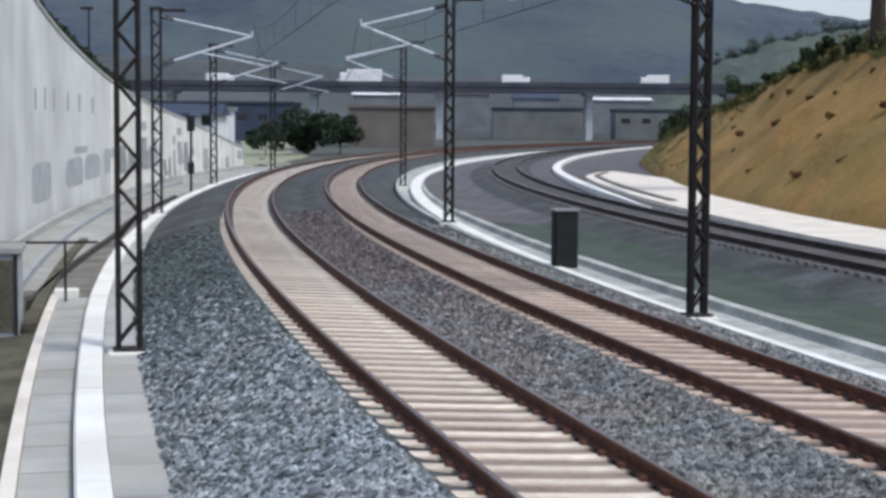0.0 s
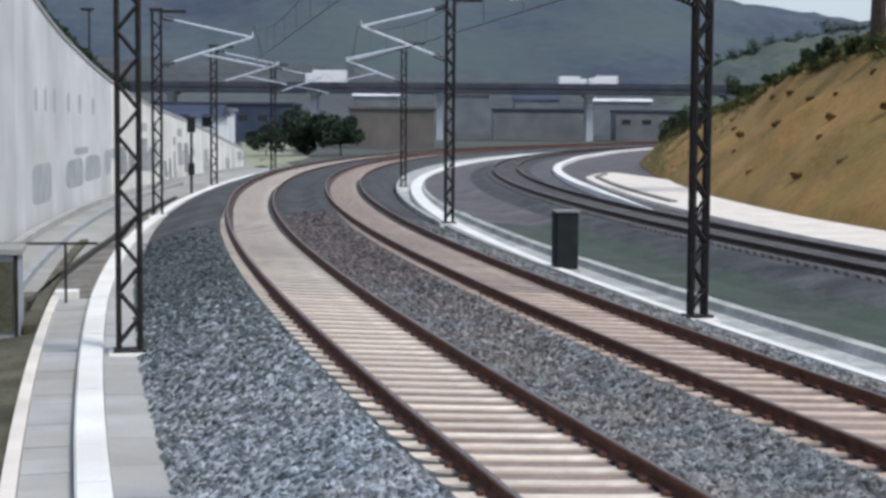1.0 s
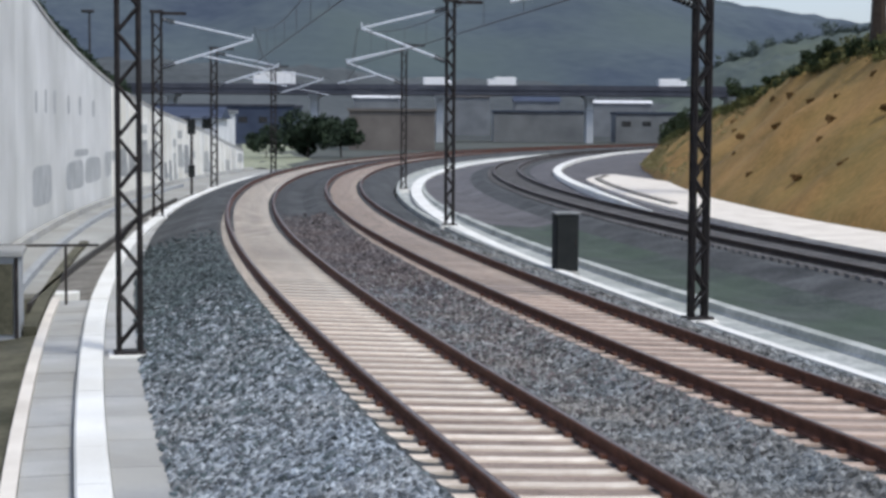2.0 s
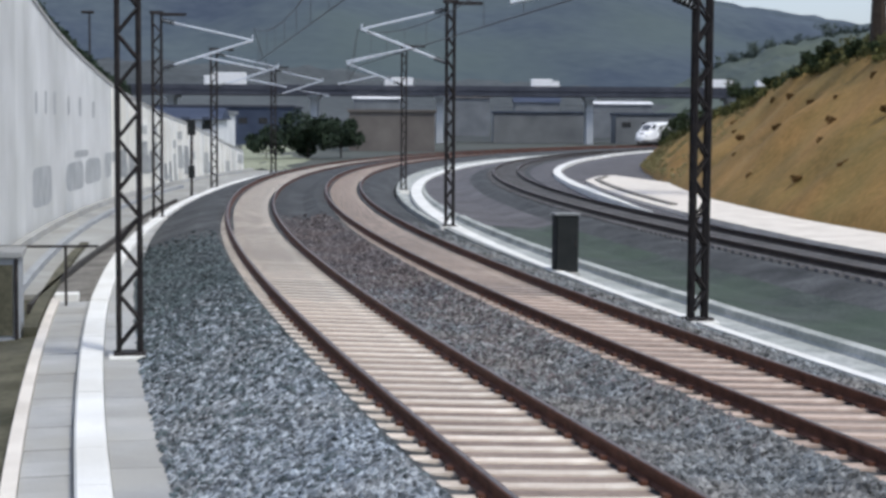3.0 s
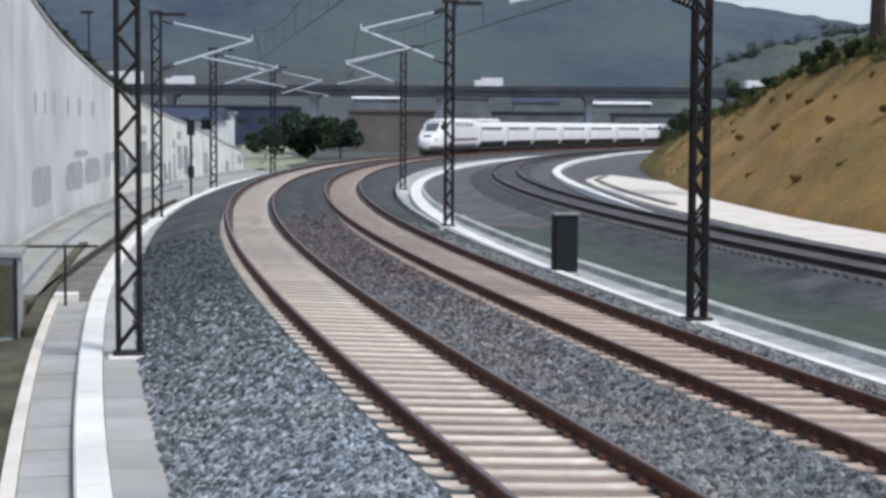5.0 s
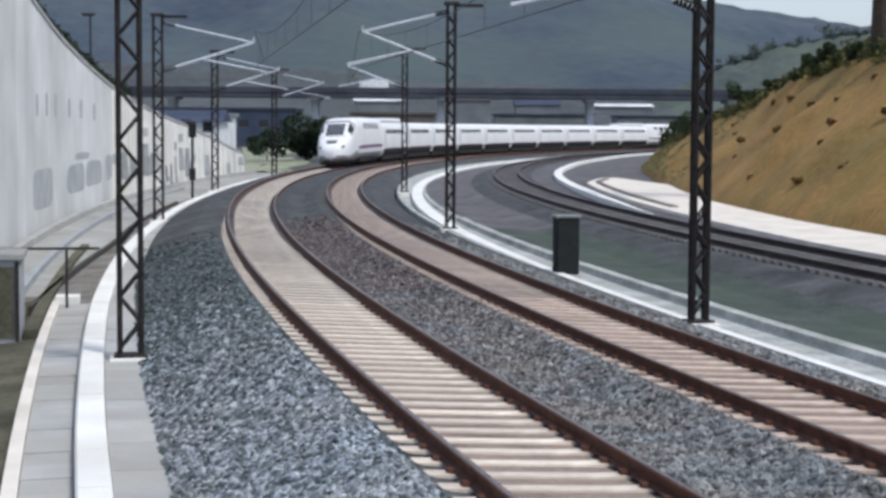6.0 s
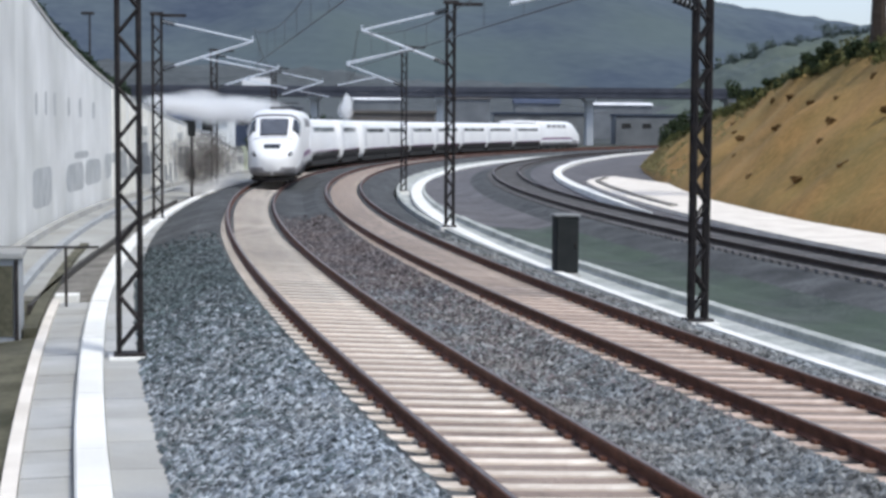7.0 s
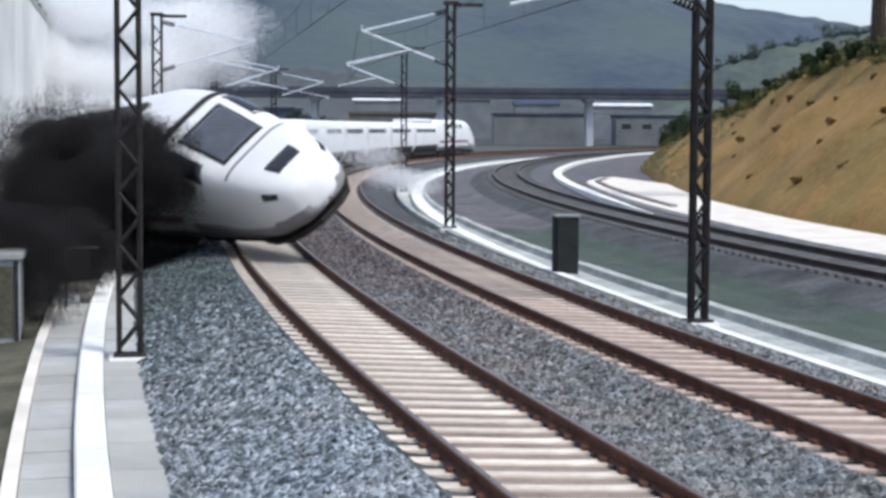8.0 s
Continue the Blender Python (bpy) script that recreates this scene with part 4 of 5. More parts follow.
def coach(label, generator=False):
    t = thing("generator_car" if generator else "train_coach", label, "generator car" if generator else "train coach", "train vehicles")
    part("body", shell("coach"), TRAIN_WHITE, t, "glossy white rounded body", smooth=True)
    for k in (-1, 1):
        for i in range(6):
            part("window", patch("coach", 1.9 + i * 1.62, 3.2 + i * 1.62, k * 73, k * 84, 0.01, 2, 3), GLASS, t, "dark tinted window")
        part("door", patch("coach", 0.65, 1.5, k * 62, k * 100, 0.008, 2, 6), TRAIN_DOOR, t, "pale grey entrance door")
        part("stripe", patch("coach", 1.6, 12.4, k * 101, k * 103.5, 0.009, 6, 2), TRAIN_PURPLE, t, "thin purple stripe")
        part("skirt", patch("coach", 0.32, 12.58, k * 104, k * 150, 0.02, 6, 6), UNDER, t, "dark lower skirt")
    bm = bmesh.new()
    box(bm, -1.25, 1.25, -6.0, 6.0, 0.16, 0.6, 0.05)
    part("underframe", bm, UNDER, t, "black underframe")
    bm = bmesh.new()
    box(bm, -1.2, 1.2, -6.72, -6.4, 0.5, 3.15, 0.05)
    part("gangway", bm, TRAIN_GREY, t, "grey bellows gangway")
    wheelset(t, -6.3)
    if generator:
        bm = bmesh.new()
        box(bm, -1.1, 1.1, -5.5, 4.5, 3.56, 3.98, 0.18)
        part("roof_fairing", bm, TRAIN_WHITE, t)
    return t


# ---- far scenery ----
def hill(name, label, y, x0, x1, depth, ridge, seed, material):
    bm = bmesh.new()
    nx, ny = 220, 16
    g = []
    for j in range(ny + 1):
        row = []
        for i in range(nx + 1):
            x = x0 + (x1 - x0) * i / nx
            t = j / ny
            zr = float(np.interp(x, *ridge))
            q = Vector((x * 0.006 + seed, t * 2.2, seed))
            z = -1 + (zr + 1) * math.sin(t * math.pi / 2) * (0.92 + 0.16 * noise.noise(q * 2)) + 2.0 * noise.noise(q * 7) + (2.2 * noise.noise(q * 26) + 1.6 * noise.noise(q * 60)) * (t > 0.5)
            row.append(bm.verts.new((x + 12 * noise.noise(q * 3), y + depth * t, z if j else -1.5)))
        g.append(row)
    for a, b in zip(g, g[1:]):
        for i in range(nx):
            bm.faces.new((a[i], a[i + 1], b[i + 1], b[i]))
    top = [v.co.copy() for v in g[-1]]
    tagged(part(name, bm, material, smooth=True), label, "hill", kind="structure")
    return top


hill("backdrop_hill", "wooded hillside beyond the viaduct, haze put into its blue-grey colour", 700, -900, 1100, 600, ([-900, -200, 0, 110, 180, 230, 300, 350, 1100], [160, 150, 142, 128, 108, 97, 89, 82, 78]), 3.3, FAR_HILL)
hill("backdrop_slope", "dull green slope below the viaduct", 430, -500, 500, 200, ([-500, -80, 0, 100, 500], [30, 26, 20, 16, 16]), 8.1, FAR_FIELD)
SPUR = ([0, 40, 60, 75, 90, 105, 125, 150, 400], [0, 3, 9, 17, 27, 35, 39, 37, 30])
spur_top = hill("backdrop_spur", "green spur behind the cutting, its colour paled for haze", 470, 40, 300, 60, SPUR, 5.7, SPUR_GREEN)


def far_woods():
    """Crowns of a distant wood along the spur, as one mesh of leaf clumps."""
    rng = np.random.RandomState(77)
    v, f = [], []
    crest = [c for c in spur_top if 80 < c.x < 165]
    for i in range(54):
        foot = crest[rng.randint(len(crest))]
        tall, wide = 3.0 + 4.5 * rng.rand() ** 2, 1.6 + 1.8 * rng.rand()
        lumps = rng.normal(size=(9, 3)) * np.array((wide * 0.5, wide * 0.4, tall * 0.20)) + np.array((0, 0, tall * 0.62))
        for j in range(260):
            c = lumps[rng.randint(9)] + rng.normal(size=3) * wide * 0.22 + np.array((foot.x, foot.y - 0.5, foot.z - 2.8))
            for k in range(3):
                v.append(tuple(c + rng.normal(size=3) * 0.26))
            n = len(v)
            f.append((n - 3, n - 2, n - 1))
    tagged(part("far_woods", quads("far_woods", v, f, WOODS), WOODS), "trees along the distant ridge, their grey-green paled for haze", "trees", kind="stuff")


far_woods()


def viaduct():
    v = thing("viaduct", "long grey road viaduct on slim concrete piers", "viaduct")
    y, z = 385.0, 11.3
    bm = bmesh.new()
    box(bm, -170, 260, y - 6, y + 6, z - 1.5, z)
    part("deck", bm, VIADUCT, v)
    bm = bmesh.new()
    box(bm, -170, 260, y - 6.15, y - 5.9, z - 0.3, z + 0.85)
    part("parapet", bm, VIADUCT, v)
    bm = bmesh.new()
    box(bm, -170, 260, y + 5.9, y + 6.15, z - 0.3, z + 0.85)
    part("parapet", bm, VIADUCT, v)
    for x in (-95, -63, -30, -1.0, 33.5, 66, 98, 130, 163, 196, 229):
        bm = bmesh.new()
        box(bm, x - 0.8, x + 0.8, y - 3, y + 3, -2, z - 1.5, 0.2)
        part("pier", bm, PIER, v, "pale concrete pier")
        bm = bmesh.new()
        box(bm, x - 1.3, x + 1.3, y - 5.4, y + 5.4, z - 2.1, z - 1.5)
        part("crosshead", bm, PIER, v)


viaduct()


def building(name, label, x0, x1, y0, y1, h, wallm, roofm, rows, cols, pitch=0.0):
    b = thing(name, label, "building")
    bm = bmesh.new()
    box(bm, x0, x1, y0, y1, -1.2, h)
    part("wall", bm, wallm, b)
    bm = bmesh.new()
    if pitch:
        c = [bm.verts.new(q) for q in ((x0 - 0.4, y0 - 0.4, h), (x1 + 0.4, y0 - 0.4, h), (x1 + 0.4, y1 + 0.4, h), (x0 - 0.4, y1 + 0.4, h), (x0 - 0.4, (y0 + y1) / 2, h + pitch), (x1 + 0.4, (y0 + y1) / 2, h + pitch))]
        for f in ((0, 1, 5, 4), (2, 3, 4, 5), (0, 4, 3), (1, 2, 5), (0, 3, 2, 1)):
            bm.faces.new([c[i] for i in f])
    else:
        box(bm, x0 - 0.3, x1 + 0.3, y0 - 0.3, y1 + 0.3, h, h + 0.4)
    part("roof", bm, roofm, b)
    for r in range(rows):
        for q in range(cols):
            w = (x1 - x0) / cols
            bm = bmesh.new()
            cx, cz = x0 + w * (q + 0.5), -0.2 + (h + 0.8) * (r + 0.55) / rows
            box(bm, cx - w * 0.22, cx + w * 0.22, y0 - 0.06, y0 + 0.05, cz - 0.6, cz + 0.6)
            part("window", bm, GLASS, b)
    return b


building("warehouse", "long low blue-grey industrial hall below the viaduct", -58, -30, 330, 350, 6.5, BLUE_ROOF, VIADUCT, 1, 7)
building("warehouse", "low brown rendered trackside building", -15, -1.5, 262, 275, 5.2, BRICK_BROWN, BRICK_BROWN, 0, 0)
building("warehouse", "grey industrial hall under the viaduct", 12, 36, 402, 414, 6.2, HALL, BLUE_ROOF, 0, 0)
building("warehouse", "grey-green industrial hall under the viaduct", 42, 72, 405, 418, 6.0, HALL, BLUE_ROOF, 1, 6)
building("house", "white two-storey house behind the end of the wall", -29, -22.5, 165, 172, 3.6, HOUSE_WHITE, BLUE_ROOF, 2, 3, 1.2)
building("house", "white low house behind the end of the wall", -27.8, -23.4, 178, 186, 4.2, HOUSE_WHITE, HALL, 2, 4)


building("house", "pale town building beyond the viaduct", 1, 12, 438, 448, 10.4, HALL, BRICK_BROWN, 0, 0, 1.2)
building("house", "pale grey town building beyond the viaduct", 19, 31, 446, 456, 9.4, HALL, BLUE_ROOF, 0, 0, 1.5)
building("house", "low pale town building beyond the viaduct", 38, 55, 440, 450, 9.0, HALL, HOUSE_WHITE, 0, 0, 0.8)
building("house", "pale town building beyond the viaduct", -24, -12, 440, 450, 10.0, HALL, HOUSE_WHITE, 0, 0, 1.0)


def meadow():
    bm = bmesh.new()
    rows = []
    for i in range(13):
        y = 150 + i * 15
        a, b = -0.122 * y, -0.087 * y - 1.5 * math.sin(i * 1.7)
        rows.append([bm.verts.new((a + (b - a) * j / 6, y, -0.95 + 0.25 * noise.noise(Vector((j * 0.7, i * 0.6, 4))) * (0 < j < 6))) for j in range(7)])
    for p, q in zip(rows, rows[1:]):
        for j in range(6):
            bm.faces.new((p[j], p[j + 1], q[j + 1], q[j]))
    tagged(part("meadow", bm, MEADOW, smooth=True), "pale green meadow beyond the end of the wall", "meadow", kind="structure")


meadow()


def road_vehicle(name, label, length, height):
    v = thing(name, label, "road vehicle", "vehicles on the viaduct")
    bm = bmesh.new()
    box(bm, -length / 2, length / 2 - 1.6, -1.2, 1.2, 0.6, height, 0.1)
    part("cargo_body", bm, VAN_WHITE, v)
    bm = bmesh.new()
    box(bm, length / 2 - 1.6, length / 2, -1.15, 1.15, 0.5, height * 0.8, 0.2)
    c = part("cab", bm, VAN_WHITE, v)
    bm = bmesh.new()
    box(bm, length / 2 - 0.25, length / 2 + 0.02, -1.0, 1.0, height * 0.45, height * 0.72)
    part("windscreen", bm, GLASS, c)
    for x in (-length * 0.32, length * 0.32):
        for y in (-1.1, 1.1):
            part("wheel", rod(bmesh.new(), (x, y - 0.12, 0.45), (x, y + 0.12, 0.45), 0.45, 14), UNDER, v)
    return v


# ---- dust and shade specks ----
def speck_material(name, colour, body):
    m = bpy.data.materials.new(name)
    m.use_nodes = True
    nt, n = m.node_tree, m.node_tree.nodes
    mix, dif, tra = n.new("ShaderNodeMixShader"), n.new("ShaderNodeBsdfDiffuse"), n.new("ShaderNodeBsdfTranslucent")
    dif.inputs[0].default_value = tra.inputs[0].default_value = (*colour, 1)
    nt.links.new(dif.outputs[0], mix.inputs[1])
    nt.links.new(tra.outputs[0], mix.inputs[2])
    thin, clear = n.new("ShaderNodeMixShader"), n.new("ShaderNodeBsdfTransparent")
    thin.inputs[0].default_value = body
    nt.links.new(clear.outputs[0], thin.inputs[1])
    nt.links.new(mix.outputs[0], thin.inputs[2])
    nt.links.new(thin.outputs[0], n["Material Output"].inputs[0])
    return m


# The dark specks serve for dust and smoke and for the train's shaded side.
DUST, DUST_AND_SHADE = speck_material("pale_dust", (0.97, 0.97, 0.97), 0.65), speck_material("dark_dust_and_shade", (0.045, 0.043, 0.044), 0.42)
# The grey ones only stand in for shade on the power car.
SHADE_GREY = speck_material("grey_shade", (0.13, 0.13, 0.135), 0.42)
DUST_BROWN = speck_material("brown_dust", (0.17, 0.15, 0.135), 0.42)


def speck_cloud(label, material, seed, half, count=7000):
    """A cloud of countless tiny specks in billows, thinning out at its rim."""
    rng = np.random.RandomState(seed)
    grain = 0.027 if material is DUST else 0.044
    lumps = rng.normal(size=(22, 3))
    lumps = lumps / np.linalg.norm(lumps, axis=1)[:, None] * rng.rand(22, 1) ** 0.5 * 0.72
    wide = 0.20 + 0.14 * rng.rand(22)
    k = rng.randint(22, size=count)
    drift = rng.normal(size=(count, 3))
    reach = np.linalg.norm(drift, axis=1)[:, None]
    drift *= 1.9 * np.tanh(reach / 1.9) / reach
    c = (lumps[k] + drift * wide[k][:, None]) * np.array(half)
    d = rng.normal(size=(count, 3, 3))
    d /= np.linalg.norm(d, axis=2)[:, :, None]
    v = (c[:, None] + d * grain * (0.6 + 0.8 * rng.rand(count, 1, 1))).reshape(-1).astype(np.float32)
    me = bpy.data.meshes.new("speck_cloud")
    me.vertices.add(3 * count)
    me.vertices.foreach_set("co", v)
    me.loops.add(3 * count)
    me.loops.foreach_set("vertex_index", np.arange(3 * count, dtype=np.int32))
    me.polygons.add(count)
    me.polygons.foreach_set("loop_start", np.arange(0, 3 * count, 3, dtype=np.int32))
    me.update(calc_edges=True)
    me.materials.append(material)
    return tagged(part("speck_cloud", me, material), label, "dust", "dust clouds", "stuff")


# ---- laid slabs, kerb stones and trough covers ----
def laid(name, parent, material, profile, s0, s1, length, gap):
    """Pieces laid end to end along the line, each a little uneven."""
    rng = random.Random(len(name))
    s = s0
    while s < s1 - 0.01:
        e = min(s + length, s1)
        dz = rng.uniform(-0.006, 0.006)
        pr = [[(o, z + dz) for o, z in profile(q)] for q in (s + gap, e - gap)]
        bm = bmesh.new()
        rows = [[bm.verts.new(at(q, o, z)) for o, z in row] for q, row in zip((s + gap, e - gap), pr)]
        n = len(rows[0])
        for j in range(n):
            bm.faces.new((rows[0][j], rows[0][(j + 1) % n], rows[1][(j + 1) % n], rows[1][j]))
        bm.faces.new(rows[0])
        bm.faces.new(rows[1])
        part(name, bm, material, parent)
        s = e


laid("slab", slab_bed, CONCRETE, lambda s: [(kerb_off(s) + 0.015, -0.64), (kerb_off(s) + 0.015, -0.58), (-3.37, -0.59), (-3.37, -0.64)], 2, 61, 1.6, 0.012)
laid("kerb_stone", kerb_bed, WHITE_CONCRETE, lambda s: [(kerb_off(s) - 0.38, -0.62), (kerb_off(s) - 0.38, -0.52), (kerb_off(s) - 0.35, -0.49), (kerb_off(s) - 0.03, -0.49), (kerb_off(s), -0.52), (kerb_off(s), -0.62)], 2, 130, 2.0, 0.010)
laid("trough_cover", trough_bed, CONCRETE, lambda s: [(-5.04, -0.72), (-5.04, -0.655), (kerb_off(s) - 0.40, -0.645), (kerb_off(s) - 0.40, -0.72)], 2, 31.2, 0.75, 0.010)


# ---- what moves ----
HEAD_S, SPEED = 201.646, 50.70
GAP = 0.25


def head_s(t):
    return HEAD_S - SPEED * (t - 4.5)


def lag(t):
    return float(np.interp(t, [6.5, 6.8, 7.0, 7.2, 7.4, 7.6, 7.8, 8.0], [0, 1.0, 4.0, 7.0, 10.2, 12.5, 13.8, 15.8]))


def on_line(t, back, length, share, shift=0.0, turn=0.0, lean=0.0):
    """The pose of a vehicle whose front is back metres behind the train's head."""
    s0 = head_s(t) + back + lag(t) * share
    a, b = at(s0 + 2.0, shift - turn), at(s0 + length - 2.0, shift + turn)
    f = (a - b).normalized()
    r = f.cross(Vector((0, 0, 1))).normalized()
    mid = (a + b) / 2 + f * 0.0
    m = Matrix((r, f, Vector((0, 0, 1)))).transposed().to_4x4()
    return Matrix.Translation(mid) @ m @ Matrix.Rotation(LEAN * -1 * (-1) + lean, 4, "Y")


def tip_pose(x, y, z, yaw, lean, pitch, length=19.9):
    """The power car's pose by the place of its nose's tip, its turn and its lean."""
    a = radians(yaw)
    f = Vector((math.sin(a), -math.cos(a), 0))
    r = f.cross(Vector((0, 0, 1))).normalized()
    m = Matrix((r, f, Vector((0, 0, 1)))).transposed().to_4x4() @ Matrix.Rotation(radians(pitch), 4, "X") @ Matrix.Rotation(radians(lean), 4, "Y")
    return Matrix.Translation((x, y, z)) @ m @ Matrix.Translation((0, -length / 2, -1.1))


LOCO_FALL = ((7.0, -8.83, 84.9, 1.22, 3.0, 0.5, 0.0), (7.2, -8.0, 76.2, 1.34, 8.5, 0.5, 0.2), (7.4, -6.74, 67.6, 1.42, 17.0, 5.5, 0.4),
             (7.6, -5.42, 57.4, 1.54, 20.0, 16.5, 1.0), (7.8, -4.08, 48.0, 1.68, 24.0, 27.5, 2.2), (8.0, -3.0, 39.6, 1.78, 30.0, 42.0, 3.4))


def motions():
    steps = [0.0, 1.0, 2.0, 2.5, 3.0, 3.25, 3.5, 3.75, 4.0, 4.25, 4.5, 4.75, 5.0, 5.25, 5.5, 5.75, 6.0, 6.2, 6.4, 6.6, 6.8, 7.0, 7.2, 7.4, 7.6, 7.8, 8.0]
    front = locomotive("white streamlined leading power car, dark windscreen, leaving the rails")
    walk(front, [(t, on_line(t, 0, 19.9, 1.0)) for t in steps if t < 6.9] + [(t, tip_pose(*q)) for t, *q in LOCO_FALL])
    back = 19.9 + GAP
    proto = coach("white rounded train coach with dark window band and dark skirt")
    gen = coach("white generator car with a raised roof fairing", True)
    cars = [gen] + [proto] + [copy_thing(proto, Matrix()) for _ in range(7)] + [copy_thing(gen, Matrix())]
    for k in range(10):
        v = cars[k]
        share = max(0.0, 1 - 0.19 * (k + 1))
        off_rails = (-3.2, -2.6, -1.6, -0.7)[k] if k < 4 else 0.0
        rows = []
        for t in steps:
            w = max(0.0, min(1.0, (t - 6.7 - 0.08 * k) / 1.0))
            rows.append((t, on_line(t, back, 12.9, share, off_rails * w, (0.9 if k < 3 else 0.2) * w * (1 if k % 2 else -1) * (k < 4), radians(22) * w if k < 3 else 0)))
        walk(v, rows)
        back += 12.9 + GAP
    rear = locomotive("white streamlined trailing power car at the train's end")
    walk(rear, [(t, on_line(t, back, 19.9, 0.0) @ Matrix.Rotation(math.pi, 4, "Z")) for t in steps])

    # dust lies under the ballast until the wheels throw it up, shade specks too
    def cloud(label, material, seed, half, start, way, count=7000):
        ob = speck_cloud(label, material, seed, half, count)
        t0, x, y, z, turn = way[0]
        rest = Matrix.Translation((x, y, -1.6 - 1.6 * max(half)))
        rows = [(0.0, rest), (start - 0.3, rest), (start, rest)]
        rows += [(t, Matrix.Translation((x, y, z)) @ Matrix.Rotation(radians(turn * 0.2), 4, "Y")) for t, x, y, z, turn in way]
        walk(ob, rows)

    WHITE, DARK = "pale billowing dust thrown up beside the train", "dark specks for dust, smoke and shade along the derailed train"
    rng = random.Random(5)
    for i, (half, start, way) in enumerate((
            ((2.6, 1.6, 0.9), 6.75, ((7.0, -14.2, 93, 4.2, 0), (7.2, -13.2, 86, 4.7, 20), (7.5, -14.6, 80, 5.2, 40), (8.0, -15.6, 70, 5.4, 60))),
            ((2.6, 1.6, 0.9), 6.75, ((7.0, -11.8, 95, 3.9, 0), (7.2, -11.6, 88, 4.6, 20), (7.5, -12.2, 80, 5.0, 30), (8.0, -13.0, 71, 5.0, 40))),
            ((2.6, 1.8, 1.4), 6.85, ((7.05, -13.0, 95, 2.8, 0), (7.2, -11.6, 88, 5.6, 20), (7.5, -11.4, 82, 6.9, 45), (8.0, -11.6, 72, 7.6, 80))),
            ((2.6, 1.8, 1.5), 6.95, ((7.15, -12.6, 90, 2.6, 0), (7.3, -12.8, 84, 5.0, 20), (7.5, -13.6, 80, 7.0, 45), (8.0, -14.2, 70, 8.0, 90))),
            ((2.4, 1.8, 1.5), 6.95, ((7.15, -10.6, 92, 2.4, 0), (7.3, -10.4, 86, 4.6, 20), (7.5, -10.6, 80, 5.8, 45), (8.0, -10.4, 70, 6.4, 90))),
            ((2.6, 1.8, 1.7), 7.2, ((7.4, -12.2, 82, 2.6, 0), (7.5, -12.2, 80, 4.2, 20), (7.7, -12.0, 76, 6.2, 40), (8.0, -11.8, 68, 5.6, 60))),
            ((2.8, 1.8, 1.8), 7.3, ((7.5, -14.8, 78, 3.0, 0), (7.7, -15.6, 72, 5.6, 20), (8.0, -14.8, 64, 7.6, 40))),
            ((2.8, 1.8, 1.8), 7.35, ((7.55, -13.8, 76, 3.0, 0), (7.75, -14.2, 70, 5.0, 20), (8.0, -14.4, 62, 5.2, 40))),
            ((2.6, 1.8, 1.7), 7.3, ((7.5, -11.0, 80, 3.4, 0), (7.7, -10.4, 75, 6.2, 20), (8.0, -10.0, 69, 7.4, 40))))):
        cloud(WHITE, DUST, 20 + i, tuple(1.08 * h for h in half), start, way, 78000)
    for i, (half, start, way) in enumerate((
            ((2.0, 1.6, 1.7), 6.65, ((6.9, -12.6, 90, 1.2, 0), (7.0, -13.2, 86, 1.2, 10), (7.2, -13.0, 78.5, 1.3, 40), (7.5, -14.0, 67, 1.3, 90), (8.0, -13.4, 51, 0.6, 140))),
            ((1.9, 1.4, 1.6), 6.65, ((6.9, -11.4, 92, 1.4, 0), (7.0, -12.0, 88, 1.5, 10), (7.2, -12.2, 80, 1.5, 40), (7.5, -13.4, 69, 1.6, 90), (8.0, -12.8, 53, 0.6, 140))))):
        cloud("brown dust driven along the foot of the wall", DUST_BROWN, 50 + i, half, start, way, 18000)
